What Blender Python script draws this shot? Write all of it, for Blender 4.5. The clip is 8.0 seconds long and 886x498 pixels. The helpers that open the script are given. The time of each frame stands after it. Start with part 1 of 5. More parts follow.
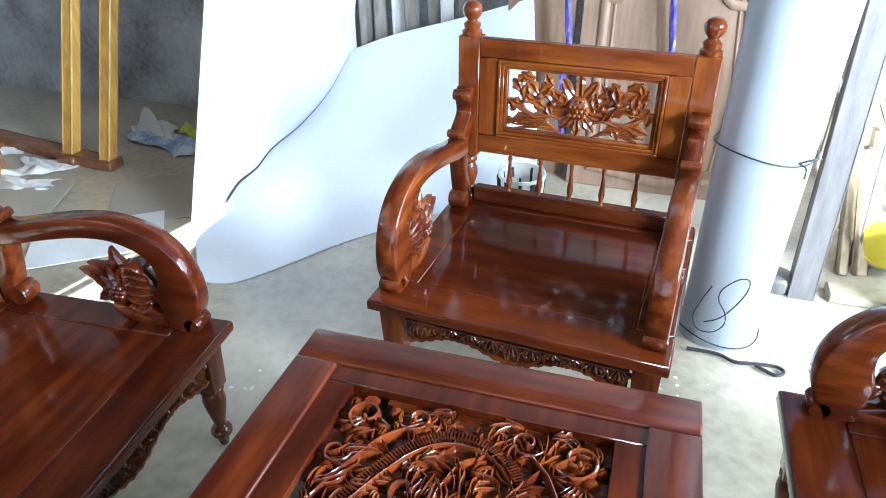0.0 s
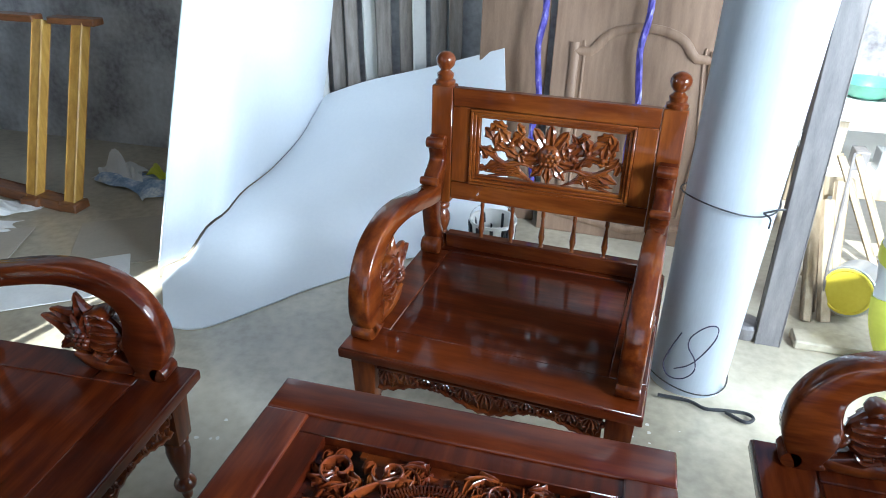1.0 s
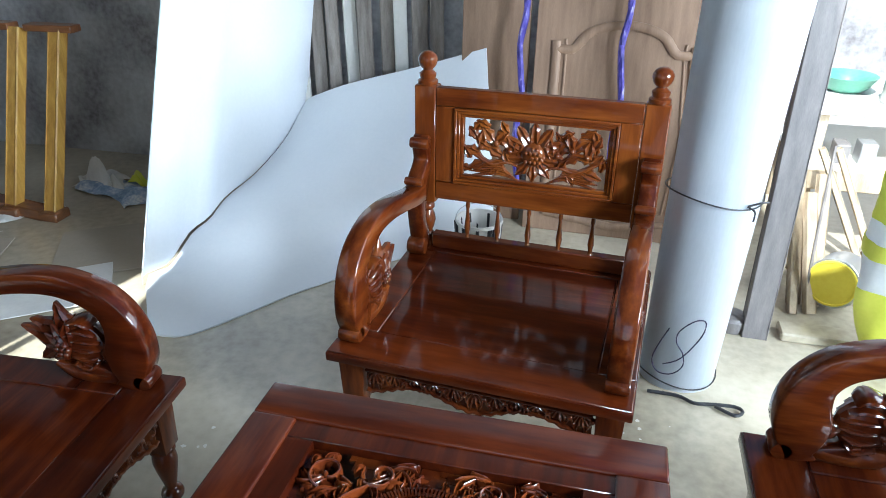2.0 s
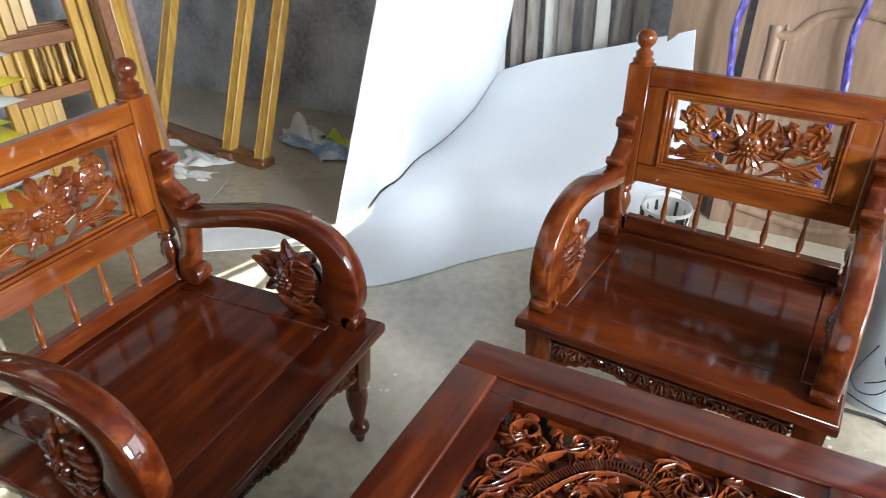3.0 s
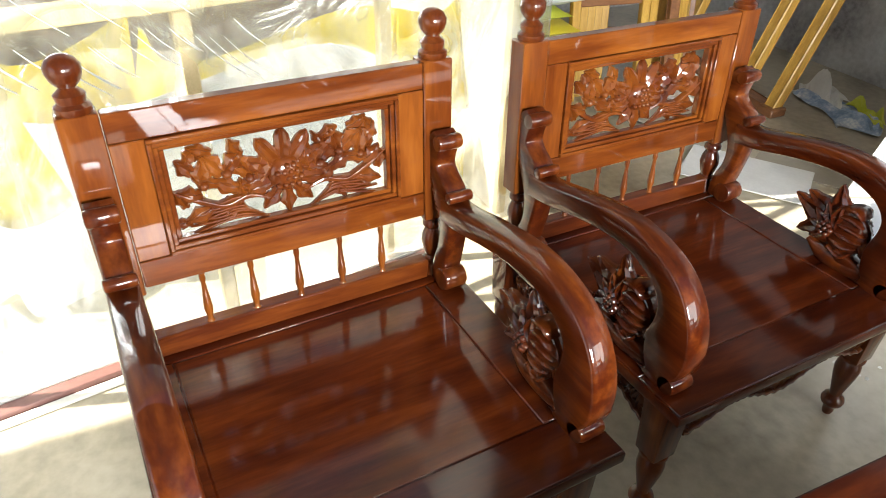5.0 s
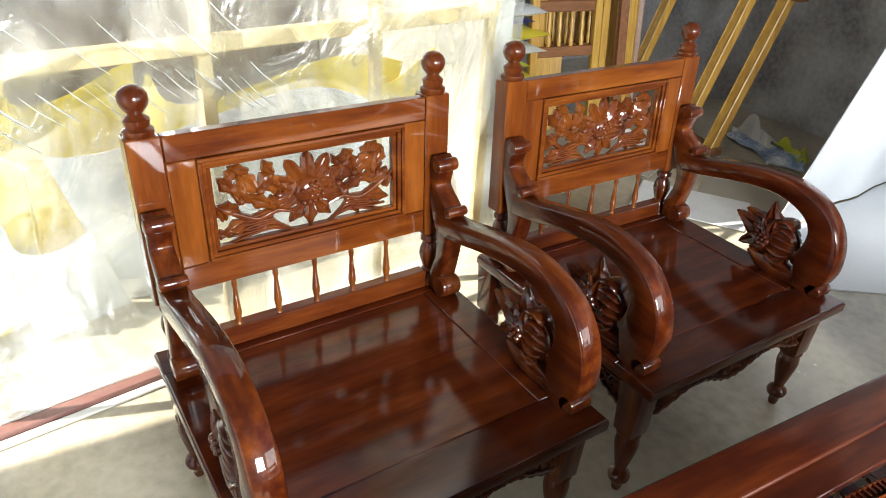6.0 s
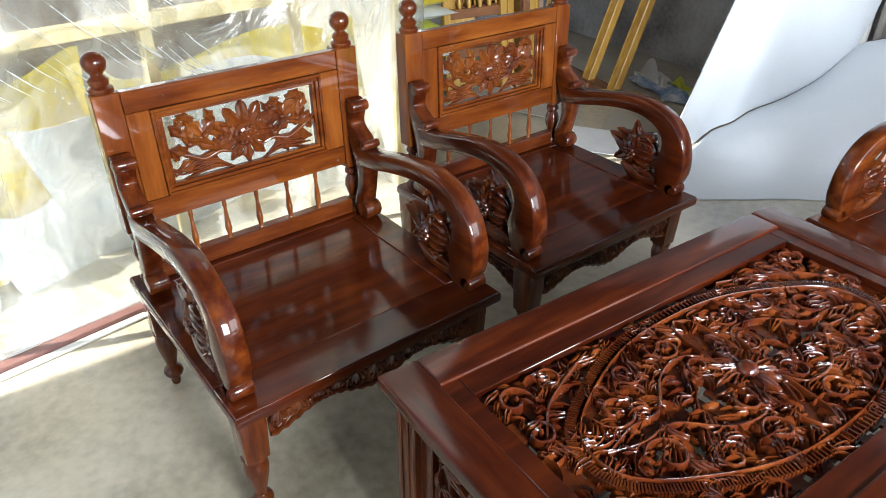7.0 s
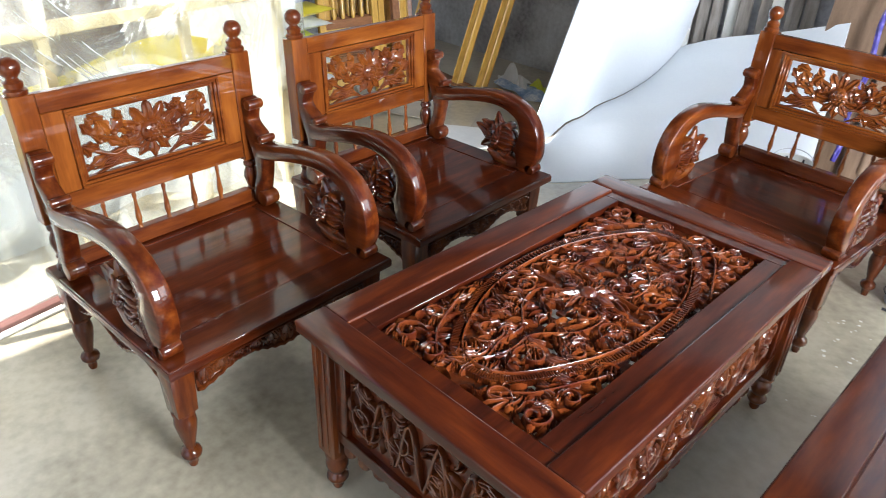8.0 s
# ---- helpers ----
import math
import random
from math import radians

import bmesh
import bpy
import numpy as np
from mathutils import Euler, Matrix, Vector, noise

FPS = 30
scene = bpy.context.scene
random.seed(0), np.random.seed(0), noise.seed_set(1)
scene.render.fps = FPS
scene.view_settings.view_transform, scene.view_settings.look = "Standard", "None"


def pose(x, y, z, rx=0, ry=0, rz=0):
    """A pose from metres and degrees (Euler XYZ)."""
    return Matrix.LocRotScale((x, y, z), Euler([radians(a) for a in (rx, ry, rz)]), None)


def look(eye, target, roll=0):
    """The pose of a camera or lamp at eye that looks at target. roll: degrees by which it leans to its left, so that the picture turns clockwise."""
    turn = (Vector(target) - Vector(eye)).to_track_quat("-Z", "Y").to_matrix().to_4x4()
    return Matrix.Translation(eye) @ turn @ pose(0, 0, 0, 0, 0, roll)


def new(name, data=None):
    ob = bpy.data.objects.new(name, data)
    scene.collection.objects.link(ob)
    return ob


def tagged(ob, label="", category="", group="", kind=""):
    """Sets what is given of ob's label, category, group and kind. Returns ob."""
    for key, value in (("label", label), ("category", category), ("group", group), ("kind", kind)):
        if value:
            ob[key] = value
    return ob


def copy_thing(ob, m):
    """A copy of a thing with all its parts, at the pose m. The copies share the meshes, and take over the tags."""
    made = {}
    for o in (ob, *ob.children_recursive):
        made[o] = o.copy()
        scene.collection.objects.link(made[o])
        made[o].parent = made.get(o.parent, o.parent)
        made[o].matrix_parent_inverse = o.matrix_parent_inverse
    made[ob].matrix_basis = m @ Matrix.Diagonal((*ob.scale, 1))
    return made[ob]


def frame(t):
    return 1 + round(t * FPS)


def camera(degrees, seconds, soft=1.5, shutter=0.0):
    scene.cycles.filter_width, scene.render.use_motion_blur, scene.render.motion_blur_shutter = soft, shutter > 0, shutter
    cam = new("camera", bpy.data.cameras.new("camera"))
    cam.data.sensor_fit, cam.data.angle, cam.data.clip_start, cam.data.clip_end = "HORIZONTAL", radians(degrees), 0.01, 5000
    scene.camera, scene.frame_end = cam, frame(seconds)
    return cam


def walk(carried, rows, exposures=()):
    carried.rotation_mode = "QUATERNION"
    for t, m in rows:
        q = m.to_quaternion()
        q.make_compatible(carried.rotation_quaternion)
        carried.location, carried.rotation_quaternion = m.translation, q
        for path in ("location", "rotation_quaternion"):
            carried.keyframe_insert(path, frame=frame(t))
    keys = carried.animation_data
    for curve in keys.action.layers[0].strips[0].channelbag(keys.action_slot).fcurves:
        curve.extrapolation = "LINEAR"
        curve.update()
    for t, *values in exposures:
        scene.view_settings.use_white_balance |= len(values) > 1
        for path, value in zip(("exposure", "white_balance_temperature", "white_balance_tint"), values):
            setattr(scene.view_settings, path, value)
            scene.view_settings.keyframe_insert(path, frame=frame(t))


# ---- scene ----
cam = camera(65.2, 8.0, soft=0.9, shutter=0.12)
PATH = [
    (0, (0.633, -1.056, 1.524), (0.104, 0.570, 0.486), -1.01),
    (0.5, (0.613, -1.071, 1.522), (0.023, 0.531, 0.481), -0.22),
    (1, (0.620, -1.050, 1.535), (0.160, 0.658, 0.602), 0.72),
    (1.2, (0.630, -1.042, 1.529), (0.206, 0.679, 0.603), 0.87),
    (2.3, (0.604, -1.045, 1.521), (0.160, 0.671, 0.595), -0.67),
    (2.5, (0.583, -1.051, 1.519), (0.036, 0.624, 0.573), -0.23),
    (3, (0.504, -1.126, 1.523), (-0.306, 0.416, 0.541), 0.06),
    (3.5, (0.407, -1.220, 1.506), (-0.614, 0.136, 0.448), 0.89),
    (4, (0.374, -1.284, 1.480), (-0.817, -0.121, 0.370), 1.63),
    (4.5, (0.356, -1.368, 1.482), (-1.023, -0.445, 0.365), 1.37),
    (5, (0.352, -1.490, 1.470), (-1.140, -0.775, 0.346), 1.82),
    (5.2, (0.363, -1.558, 1.460), (-1.123, -0.818, 0.344), 3.00),
    (6.3, (0.658, -1.754, 1.512), (-0.839, -0.855, 0.537), 3.08),
    (6.5, (0.774, -1.783, 1.509), (-0.724, -0.896, 0.525), 2.75),
    (7, (0.951, -1.841, 1.561), (-0.450, -0.873, 0.511), 0.44),
    (7.5, (1.059, -1.997, 1.601), (-0.287, -0.935, 0.572), -0.34),
    (8, (1.209, -2.075, 1.619), (0.005, -0.840, 0.606), 2.45),
]
EXPOSURES = [(0, 1.82, 5400, 5), (0.5, 1.42, 5450, 4), (1.2, 1.08, 5450, 4), (2.5, 1.0, 5850, 6), (3.5, 1.82, 6550, 10), (5, 1.44, 6800, 9), (6.5, 1.0, 6400, 9), (7.5, 1.0, 6100, 9), (8, 1.28, 6150, 10)]
walk(cam, [(t, look(eye, target, roll)) for t, eye, target, roll in PATH], EXPOSURES)

# ---------------------------------------------------------------- light
world = bpy.data.worlds.new("sky")
scene.world = world
world.use_nodes = True
wn = world.node_tree
sky = wn.nodes.new("ShaderNodeTexSky")
sky.sky_type = "NISHITA"
sky.sun_disc = False
sky.sun_elevation = radians(56)
sky.sun_rotation = radians(195)
wn.nodes["Background"].inputs[1].default_value = 0.085
wn.links.new(sky.outputs[0], wn.nodes["Background"].inputs[0])


def area(name, eye, target, sx, sy, power, colour):
    d = bpy.data.lights.new(name, "AREA")
    d.shape, d.size, d.size_y, d.energy, d.color = "RECTANGLE", sx, sy, power, colour
    ob = new(name, d)
    ob.matrix_world = look(eye, target)
    return ob


sun_data = bpy.data.lights.new("sun", "SUN")
sun_data.energy, sun_data.angle, sun_data.color = 5.0, radians(0.6), (1.0, 0.95, 0.86)
new("sun", sun_data).matrix_world = look((-1.2, -4.5, 7.0), (0, 0, 0))
area("window_daylight", (3.2, -1.06, 1.75), (-0.8, -1.0, 0.7), 1.25, 1.05, 190, (0.90, 0.95, 1.0))
area("doorway_daylight", (0.9, -4.42, 1.35), (0.6, 0, 0.9), 2.4, 2.3, 8, (0.80, 0.91, 1.0))
area("yard_daylight", (2.9, 0.9, 1.5), (0.9, 0.7, 0.0), 2.0, 1.6, 42, (0.95, 0.96, 0.94))


# ---------------------------------------------------------------- materials
def material(name):
    m = bpy.data.materials.new(name)
    m.use_nodes = True
    return m, m.node_tree, m.node_tree.nodes["Principled BSDF"]


def ramp(nt, stops):
    r = nt.nodes.new("ShaderNodeValToRGB")
    while len(r.color_ramp.elements) < len(stops):
        r.color_ramp.elements.new(0.5)
    for e, (p, c) in zip(r.color_ramp.elements, stops):
        e.position, e.color = p, (*c, 1)
    return r


def noise_tex(nt, scale, detail=4, stretch=(1, 1, 1), coords="Object"):
    tc = nt.nodes.new("ShaderNodeTexCoord")
    mp = nt.nodes.new("ShaderNodeMapping")
    mp.inputs["Scale"].default_value = stretch
    n = nt.nodes.new("ShaderNodeTexNoise")
    n.inputs["Scale"].default_value, n.inputs["Detail"].default_value = scale, detail
    nt.links.new(tc.outputs[coords], mp.inputs[0])
    nt.links.new(mp.outputs[0], n.inputs["Vector"])
    return n


def bump(nt, bsdf, src, strength, distance=0.002):
    b = nt.nodes.new("ShaderNodeBump")
    b.inputs["Strength"].default_value, b.inputs["Distance"].default_value = strength, distance
    nt.links.new(src, b.inputs["Height"])
    nt.links.new(b.outputs[0], bsdf.inputs["Normal"])


def mottled(name, stops, scale, rough=0.6, detail=5, stretch=(1, 1, 1), bumps=0.2, fine=60, metal=0.0, coat=0.0, coat_rough=0.05, spec=0.5):
    """Colour from noise at a large and a small scale, with fine relief."""
    m, nt, b = material(name)
    n = noise_tex(nt, scale, detail, stretch)
    f = noise_tex(nt, fine, 3, stretch)
    mix = nt.nodes.new("ShaderNodeMix")
    mix.data_type = "FLOAT"
    mix.inputs[0].default_value = 0.3
    nt.links.new(n.outputs[0], mix.inputs[2])
    nt.links.new(f.outputs[0], mix.inputs[3])
    r = ramp(nt, stops)
    nt.links.new(mix.outputs[0], r.inputs[0])
    nt.links.new(r.outputs[0], b.inputs["Base Color"])
    rr = nt.nodes.new("ShaderNodeMapRange")
    rr.inputs["To Min"].default_value, rr.inputs["To Max"].default_value = rough * 0.75, min(1, rough * 1.25)
    nt.links.new(f.outputs[0], rr.inputs[0])
    nt.links.new(rr.outputs[0], b.inputs["Roughness"])
    b.inputs["Metallic"].default_value = metal
    b.inputs["Coat Weight"].default_value, b.inputs["Coat Roughness"].default_value = coat, coat_rough
    b.inputs["Specular IOR Level"].default_value = spec
    if bumps:
        bump(nt, b, f.outputs[0], bumps)
    return m


def varnished(name, stretch, stops, gloss=0.035, ior=1.43):
    """Red-brown hardwood under a thick glossy varnish."""
    m, nt, b = material(name)
    big = noise_tex(nt, 3.0, 3, stretch)
    grain = noise_tex(nt, 16.0, 6, stretch)
    info = nt.nodes.new("ShaderNodeObjectInfo")
    mix = nt.nodes.new("ShaderNodeMix")
    mix.data_type = "FLOAT"
    mix.inputs[0].default_value = 0.22
    nt.links.new(big.outputs[0], mix.inputs[2])
    nt.links.new(grain.outputs[0], mix.inputs[3])
    add = nt.nodes.new("ShaderNodeMath")
    add.operation = "MULTIPLY_ADD"
    add.inputs[1].default_value = 0.14
    nt.links.new(info.outputs["Random"], add.inputs[0])
    nt.links.new(mix.outputs[0], add.inputs[2])
    r = ramp(nt, stops)
    nt.links.new(add.outputs[0], r.inputs[0])
    nt.links.new(r.outputs[0], b.inputs["Base Color"])
    b.inputs["Roughness"].default_value = 0.32
    b.inputs["Specular IOR Level"].default_value = 0.05
    b.inputs["Coat Weight"].default_value, b.inputs["Coat Roughness"].default_value = 1.0, gloss
    b.inputs["Coat IOR"].default_value = ior
    bump(nt, b, grain.outputs[0], 0.06)
    return m


# Backrest tone holds the warm daylight in its colour; seats and tops stay darker.
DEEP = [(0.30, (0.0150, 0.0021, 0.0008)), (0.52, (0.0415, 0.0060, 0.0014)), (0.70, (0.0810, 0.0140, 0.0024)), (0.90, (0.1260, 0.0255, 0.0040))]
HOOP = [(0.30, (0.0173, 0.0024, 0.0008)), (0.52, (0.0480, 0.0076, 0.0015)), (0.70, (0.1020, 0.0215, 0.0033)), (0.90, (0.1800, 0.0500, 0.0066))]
LIT_AMBER = [(0.30, (0.0501, 0.0090, 0.0020)), (0.52, (0.1044, 0.0233, 0.0039)), (0.70, (0.1670, 0.0451, 0.0068)), (0.90, (0.2339, 0.0731, 0.0116))]
MIDDLE = [(0.30, (0.0240, 0.0037, 0.0014)), (0.52, (0.0640, 0.0119, 0.0026)), (0.70, (0.1200, 0.0281, 0.0050)), (0.90, (0.1840, 0.0518, 0.0088))]
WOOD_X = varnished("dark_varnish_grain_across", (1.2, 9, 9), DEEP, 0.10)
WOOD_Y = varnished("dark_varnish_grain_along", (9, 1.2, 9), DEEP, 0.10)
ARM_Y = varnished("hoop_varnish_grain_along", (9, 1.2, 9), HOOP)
WOOD_Z = varnished("lit_varnish_grain_up", (9, 9, 1.2), LIT_AMBER)
BACK_X = varnished("lit_varnish_grain_across", (1.2, 9, 9), LIT_AMBER)
SHADED_RAIL_X = varnished("varnish_grain_across", (1.2, 9, 9), MIDDLE)
LEG_Z = varnished("varnish_grain_up", (9, 9, 1.2), MIDDLE)
CARVED = varnished("varnish_carved", (4, 4, 4), MIDDLE, 0.09, 1.52)
TABLE_CARVED = varnished("varnish_table_carved", (4, 4, 4), [(0.32, (0.022, 0.0030, 0.0012)), (0.52, (0.062, 0.0100, 0.0026)), (0.68, (0.130, 0.0270, 0.0055)), (0.88, (0.235, 0.0610, 0.0110))], 0.15, 1.52)
BACK_CARVED = varnished("lit_varnish_carved", (4, 4, 4), LIT_AMBER, 0.09, 1.52)
ROSE = varnished("dark_varnish_carved", (4, 4, 4), HOOP, 0.08, 1.52)
PALE = mottled("pale_yellow_wood", [(0.3, (0.34, 0.17, 0.030)), (0.6, (0.56, 0.33, 0.070)), (0.8, (0.66, 0.44, 0.13))], 5, 0.35, stretch=(8, 8, 1), coat=0.4, coat_rough=0.15)
REDWOOD = mottled("red_brown_wood", [(0.3, (0.13, 0.05, 0.02)), (0.7, (0.27, 0.11, 0.04))], 5, 0.4, stretch=(2, 8, 8), coat=0.3)
RAWWOOD = mottled("raw_brown_wood", [(0.3, (0.17, 0.10, 0.06)), (0.7, (0.30, 0.195, 0.125))], 4, 0.6, stretch=(8, 8, 1))
GREYWOOD = mottled("weathered_plank", [(0.3, (0.16, 0.13, 0.11)), (0.7, (0.38, 0.34, 0.30))], 5, 0.75, stretch=(8, 8, 1))
SCRAP = mottled("dusty_scrap_wood", [(0.3, (0.30, 0.23, 0.15)), (0.7, (0.55, 0.45, 0.32))], 5, 0.8, stretch=(6, 6, 1))
LATH = mottled("pale_lath", [(0.3, (0.45, 0.35, 0.17)), (0.7, (0.68, 0.56, 0.32))], 5, 0.6, stretch=(4, 4, 2))
CONCRETE = mottled("polished_concrete", [(0.30, (0.24, 0.205, 0.145)), (0.42, (0.38, 0.33, 0.240)), (0.54, (0.50, 0.44, 0.325)), (0.68, (0.59, 0.535, 0.415))], 1.6, 0.34, detail=8, bumps=0.02, fine=25, coat=0.45, coat_rough=0.14)
PLASTER = mottled("stained_cement_render", [(0.30, (0.15, 0.140, 0.145)), (0.40, (0.31, 0.30, 0.31)), (0.52, (0.46, 0.46, 0.465)), (0.68, (0.63, 0.64, 0.65))], 2.6, 0.85, detail=8, bumps=0.4, fine=30)
WHITE = mottled("white_foam_board", [(0.3, (0.76, 0.79, 0.82)), (0.7, (0.84, 0.86, 0.88))], 1.5, 0.5, bumps=0.03)
ROLLED = mottled("silver_white_roll", [(0.3, (0.62, 0.66, 0.70)), (0.7, (0.72, 0.76, 0.80))], 2, 0.32, bumps=0.05, stretch=(3, 3, 0.5))
STEEL = mottled("dull_grey_post", [(0.3, (0.13, 0.12, 0.12)), (0.7, (0.24, 0.22, 0.21))], 6, 0.45, stretch=(6, 6, 1))
DARK = mottled("black_wire", [(0.3, (0.012, 0.012, 0.014)), (0.7, (0.03, 0.03, 0.035))], 20, 0.5)
INK = mottled("blue_black_ink", [(0.3, (0.02, 0.02, 0.06)), (0.7, (0.035, 0.03, 0.09))], 30, 0.6, bumps=0)
PAPER = mottled("crumpled_paper", [(0.3, (0.72, 0.71, 0.68)), (0.7, (0.86, 0.85, 0.82))], 8, 0.8)
NEWS = mottled("printed_blue_paper", [(0.35, (0.16, 0.26, 0.44)), (0.50, (0.36, 0.46, 0.62)), (0.62, (0.74, 0.77, 0.80))], 9, 0.6)
CARD = mottled("grey_card_board", [(0.3, (0.36, 0.32, 0.26)), (0.7, (0.48, 0.43, 0.35))], 3, 0.7)
YELLOW = mottled("yellow_plastic", [(0.3, (0.72, 0.56, 0.03)), (0.7, (0.85, 0.72, 0.08))], 4, 0.4)
LIME = mottled("lime_plastic", [(0.3, (0.55, 0.60, 0.04)), (0.7, (0.70, 0.72, 0.10))], 4, 0.4)
BAGWHITE = mottled("white_woven_bag", [(0.3, (0.66, 0.70, 0.74)), (0.7, (0.80, 0.83, 0.86))], 10, 0.5)
BAGBLUE = mottled("blue_woven_bag", [(0.3, (0.05, 0.06, 0.22)), (0.7, (0.10, 0.11, 0.34))], 10, 0.5)
PURPLE = mottled("purple_strap", [(0.42, (0.025, 0.018, 0.17)), (0.58, (0.11, 0.085, 0.42)), (0.66, (0.40, 0.38, 0.55))], 40, 0.5, stretch=(1, 1, 0.4))
PAINTWHITE = mottled("dusty_white_paint", [(0.3, (0.68, 0.66, 0.60)), (0.7, (0.80, 0.78, 0.73))], 4, 0.7)
TIN = mottled("tin", [(0.3, (0.42, 0.43, 0.44)), (0.7, (0.55, 0.56, 0.57))], 6, 0.4, metal=0.7)
MAROON = mottled("maroon_rail", [(0.3, (0.15, 0.065, 0.055)), (0.7, (0.25, 0.125, 0.105))], 6, 0.45)
LEAFY = mottled("sunlit_foliage", [(0.3, (0.07, 0.12, 0.03)), (0.7, (0.16, 0.22, 0.06))], 6, 0.6)
EARTH = mottled("pale_yard_earth", [(0.3, (0.42, 0.36, 0.26)), (0.7, (0.58, 0.52, 0.40))], 1.5, 0.9)
ROOF = mottled("dark_roof_sheet", [(0.3, (0.0800, 0.0750, 0.0700)), (0.7, (0.1250, 0.1200, 0.1100))], 2, 0.7)


def film_material():
    """Thin clear builder's film: passes light, hazes it, and shines along its creases."""
    m, nt, b = material("clear_plastic_film")
    nt.nodes.remove(b)
    out = nt.nodes["Material Output"]
    n = noise_tex(nt, 5, 5, (1, 2.5, 0.7))
    n.inputs["Distortion"].default_value = 1.2
    clear = nt.nodes.new("ShaderNodeBsdfTransparent")
    clear.inputs[0].default_value = (0.93, 0.95, 0.94, 1)
    haze = nt.nodes.new("ShaderNodeBsdfTranslucent")
    haze.inputs[0].default_value = (0.85, 0.87, 0.84, 1)
    gloss = nt.nodes.new("ShaderNodeBsdfGlossy")
    gloss.inputs["Roughness"].default_value = 0.16
    bb = nt.nodes.new("ShaderNodeBump")
    bb.inputs["Strength"].default_value, bb.inputs["Distance"].default_value = 0.9, 0.03
    nt.links.new(n.outputs[0], bb.inputs["Height"])
    nt.links.new(bb.outputs[0], gloss.inputs["Normal"])
    a = nt.nodes.new("ShaderNodeMixShader")
    rr = ramp(nt, [(0.38, (0.05, 0.05, 0.05)), (0.68, (0.42, 0.42, 0.42))])
    nt.links.new(n.outputs[0], rr.inputs[0])
    nt.links.new(rr.outputs[0], a.inputs[0])
    nt.links.new(clear.outputs[0], a.inputs[1])
    nt.links.new(haze.outputs[0], a.inputs[2])
    c = nt.nodes.new("ShaderNodeMixShader")
    c.inputs[0].default_value = 0.2
    nt.links.new(a.outputs[0], c.inputs[1])
    nt.links.new(gloss.outputs[0], c.inputs[2])
    nt.links.new(c.outputs[0], out.inputs[0])
    return m


FILM = film_material()


# ---------------------------------------------------------------- building tools
def part(name, bm, mat, parent=None, label="", smooth=True, kind="", category=""):
    me = bpy.data.meshes.new(name)
    bmesh.ops.recalc_face_normals(bm, faces=bm.faces)
    bm.to_mesh(me)
    bm.free()
    me.materials.append(mat)
    if smooth:
        me.polygons.foreach_set("use_smooth", [True] * len(me.polygons))
        me.set_sharp_from_angle(angle=radians(38))
    ob = new(name, me)
    if parent is not None:
        ob.parent = parent
    return tagged(ob, label, category, "", kind)


def thing(name, label, category, group=""):
    ob = new(name)
    ob.empty_display_size = 0.05
    return tagged(ob, label, category, group)


def box(bm, x0, x1, y0, y1, z0, z1, bevel=0.0, m=None, seg=1):
    r = bmesh.ops.create_cube(bm, size=1.0)
    vs = r["verts"]
    for v in vs:
        v.co = Vector(((x0 + x1) / 2 + v.co.x * (x1 - x0), (y0 + y1) / 2 + v.co.y * (y1 - y0), (z0 + z1) / 2 + v.co.z * (z1 - z0)))
    if m is not None:
        for v in vs:
            v.co = m @ v.co
    if bevel:
        es = list({e for v in vs for e in v.link_edges})
        bmesh.ops.bevel(bm, geom=es, offset=bevel, segments=seg, profile=0.6, affect="EDGES")
    return bm


def taper(bm, z0, z1, a0, a1, cx=0, cy=0, bevel=0.004, b0=None, b1=None):
    """A square post whose half width goes from a0 at z0 to a1 at z1."""
    vs = bmesh.ops.create_cube(bm, size=2.0)["verts"]
    for v in vs:
        low = v.co.z < 0
        a, b = (a0, b0 or a0) if low else (a1, b1 or a1)
        v.co = Vector((cx + v.co.x * a, cy + v.co.y * b, z0 if low else z1))
    if bevel:
        bmesh.ops.bevel(bm, geom=list({e for v in vs for e in v.link_edges}), offset=bevel, segments=2, profile=0.6, affect="EDGES")
    return bm


def lathe(bm, profile, m=None, seg=20):
    """Turns (radius, height) pairs round the z axis."""
    m = m or Matrix()
    rings = []
    for r, z in profile:
        r = max(r, 0.0004)
        rings.append([bm.verts.new(m @ Vector((r * math.cos(2 * math.pi * k / seg), r * math.sin(2 * math.pi * k / seg), z))) for k in range(seg)])
    for a, b in zip(rings, rings[1:]):
        for k in range(seg):
            bm.faces.new((a[k], a[(k + 1) % seg], b[(k + 1) % seg], b[k]))
    bm.faces.new(rings[0][::-1])
    bm.faces.new(rings[-1])
    return bm


def smooth_path(pts, n):
    """Catmull-Rom through points of any size, n steps a span."""
    pts = [Vector(p) if len(p) < 4 else p for p in pts]
    arr = np.array([tuple(p) for p in pts], float)
    ext = np.vstack([2 * arr[0] - arr[1], arr, 2 * arr[-1] - arr[-2]])
    out = []
    for i in range(len(arr) - 1):
        p0, p1, p2, p3 = ext[i : i + 4]
        for k in range(n):
            t = k / n
            out.append(0.5 * (2 * p1 + (p2 - p0) * t + (2 * p0 - 5 * p1 + 4 * p2 - p3) * t * t + (3 * p1 - p0 - 3 * p2 + p3) * t**3))
    out.append(arr[-1])
    return np.array(out)


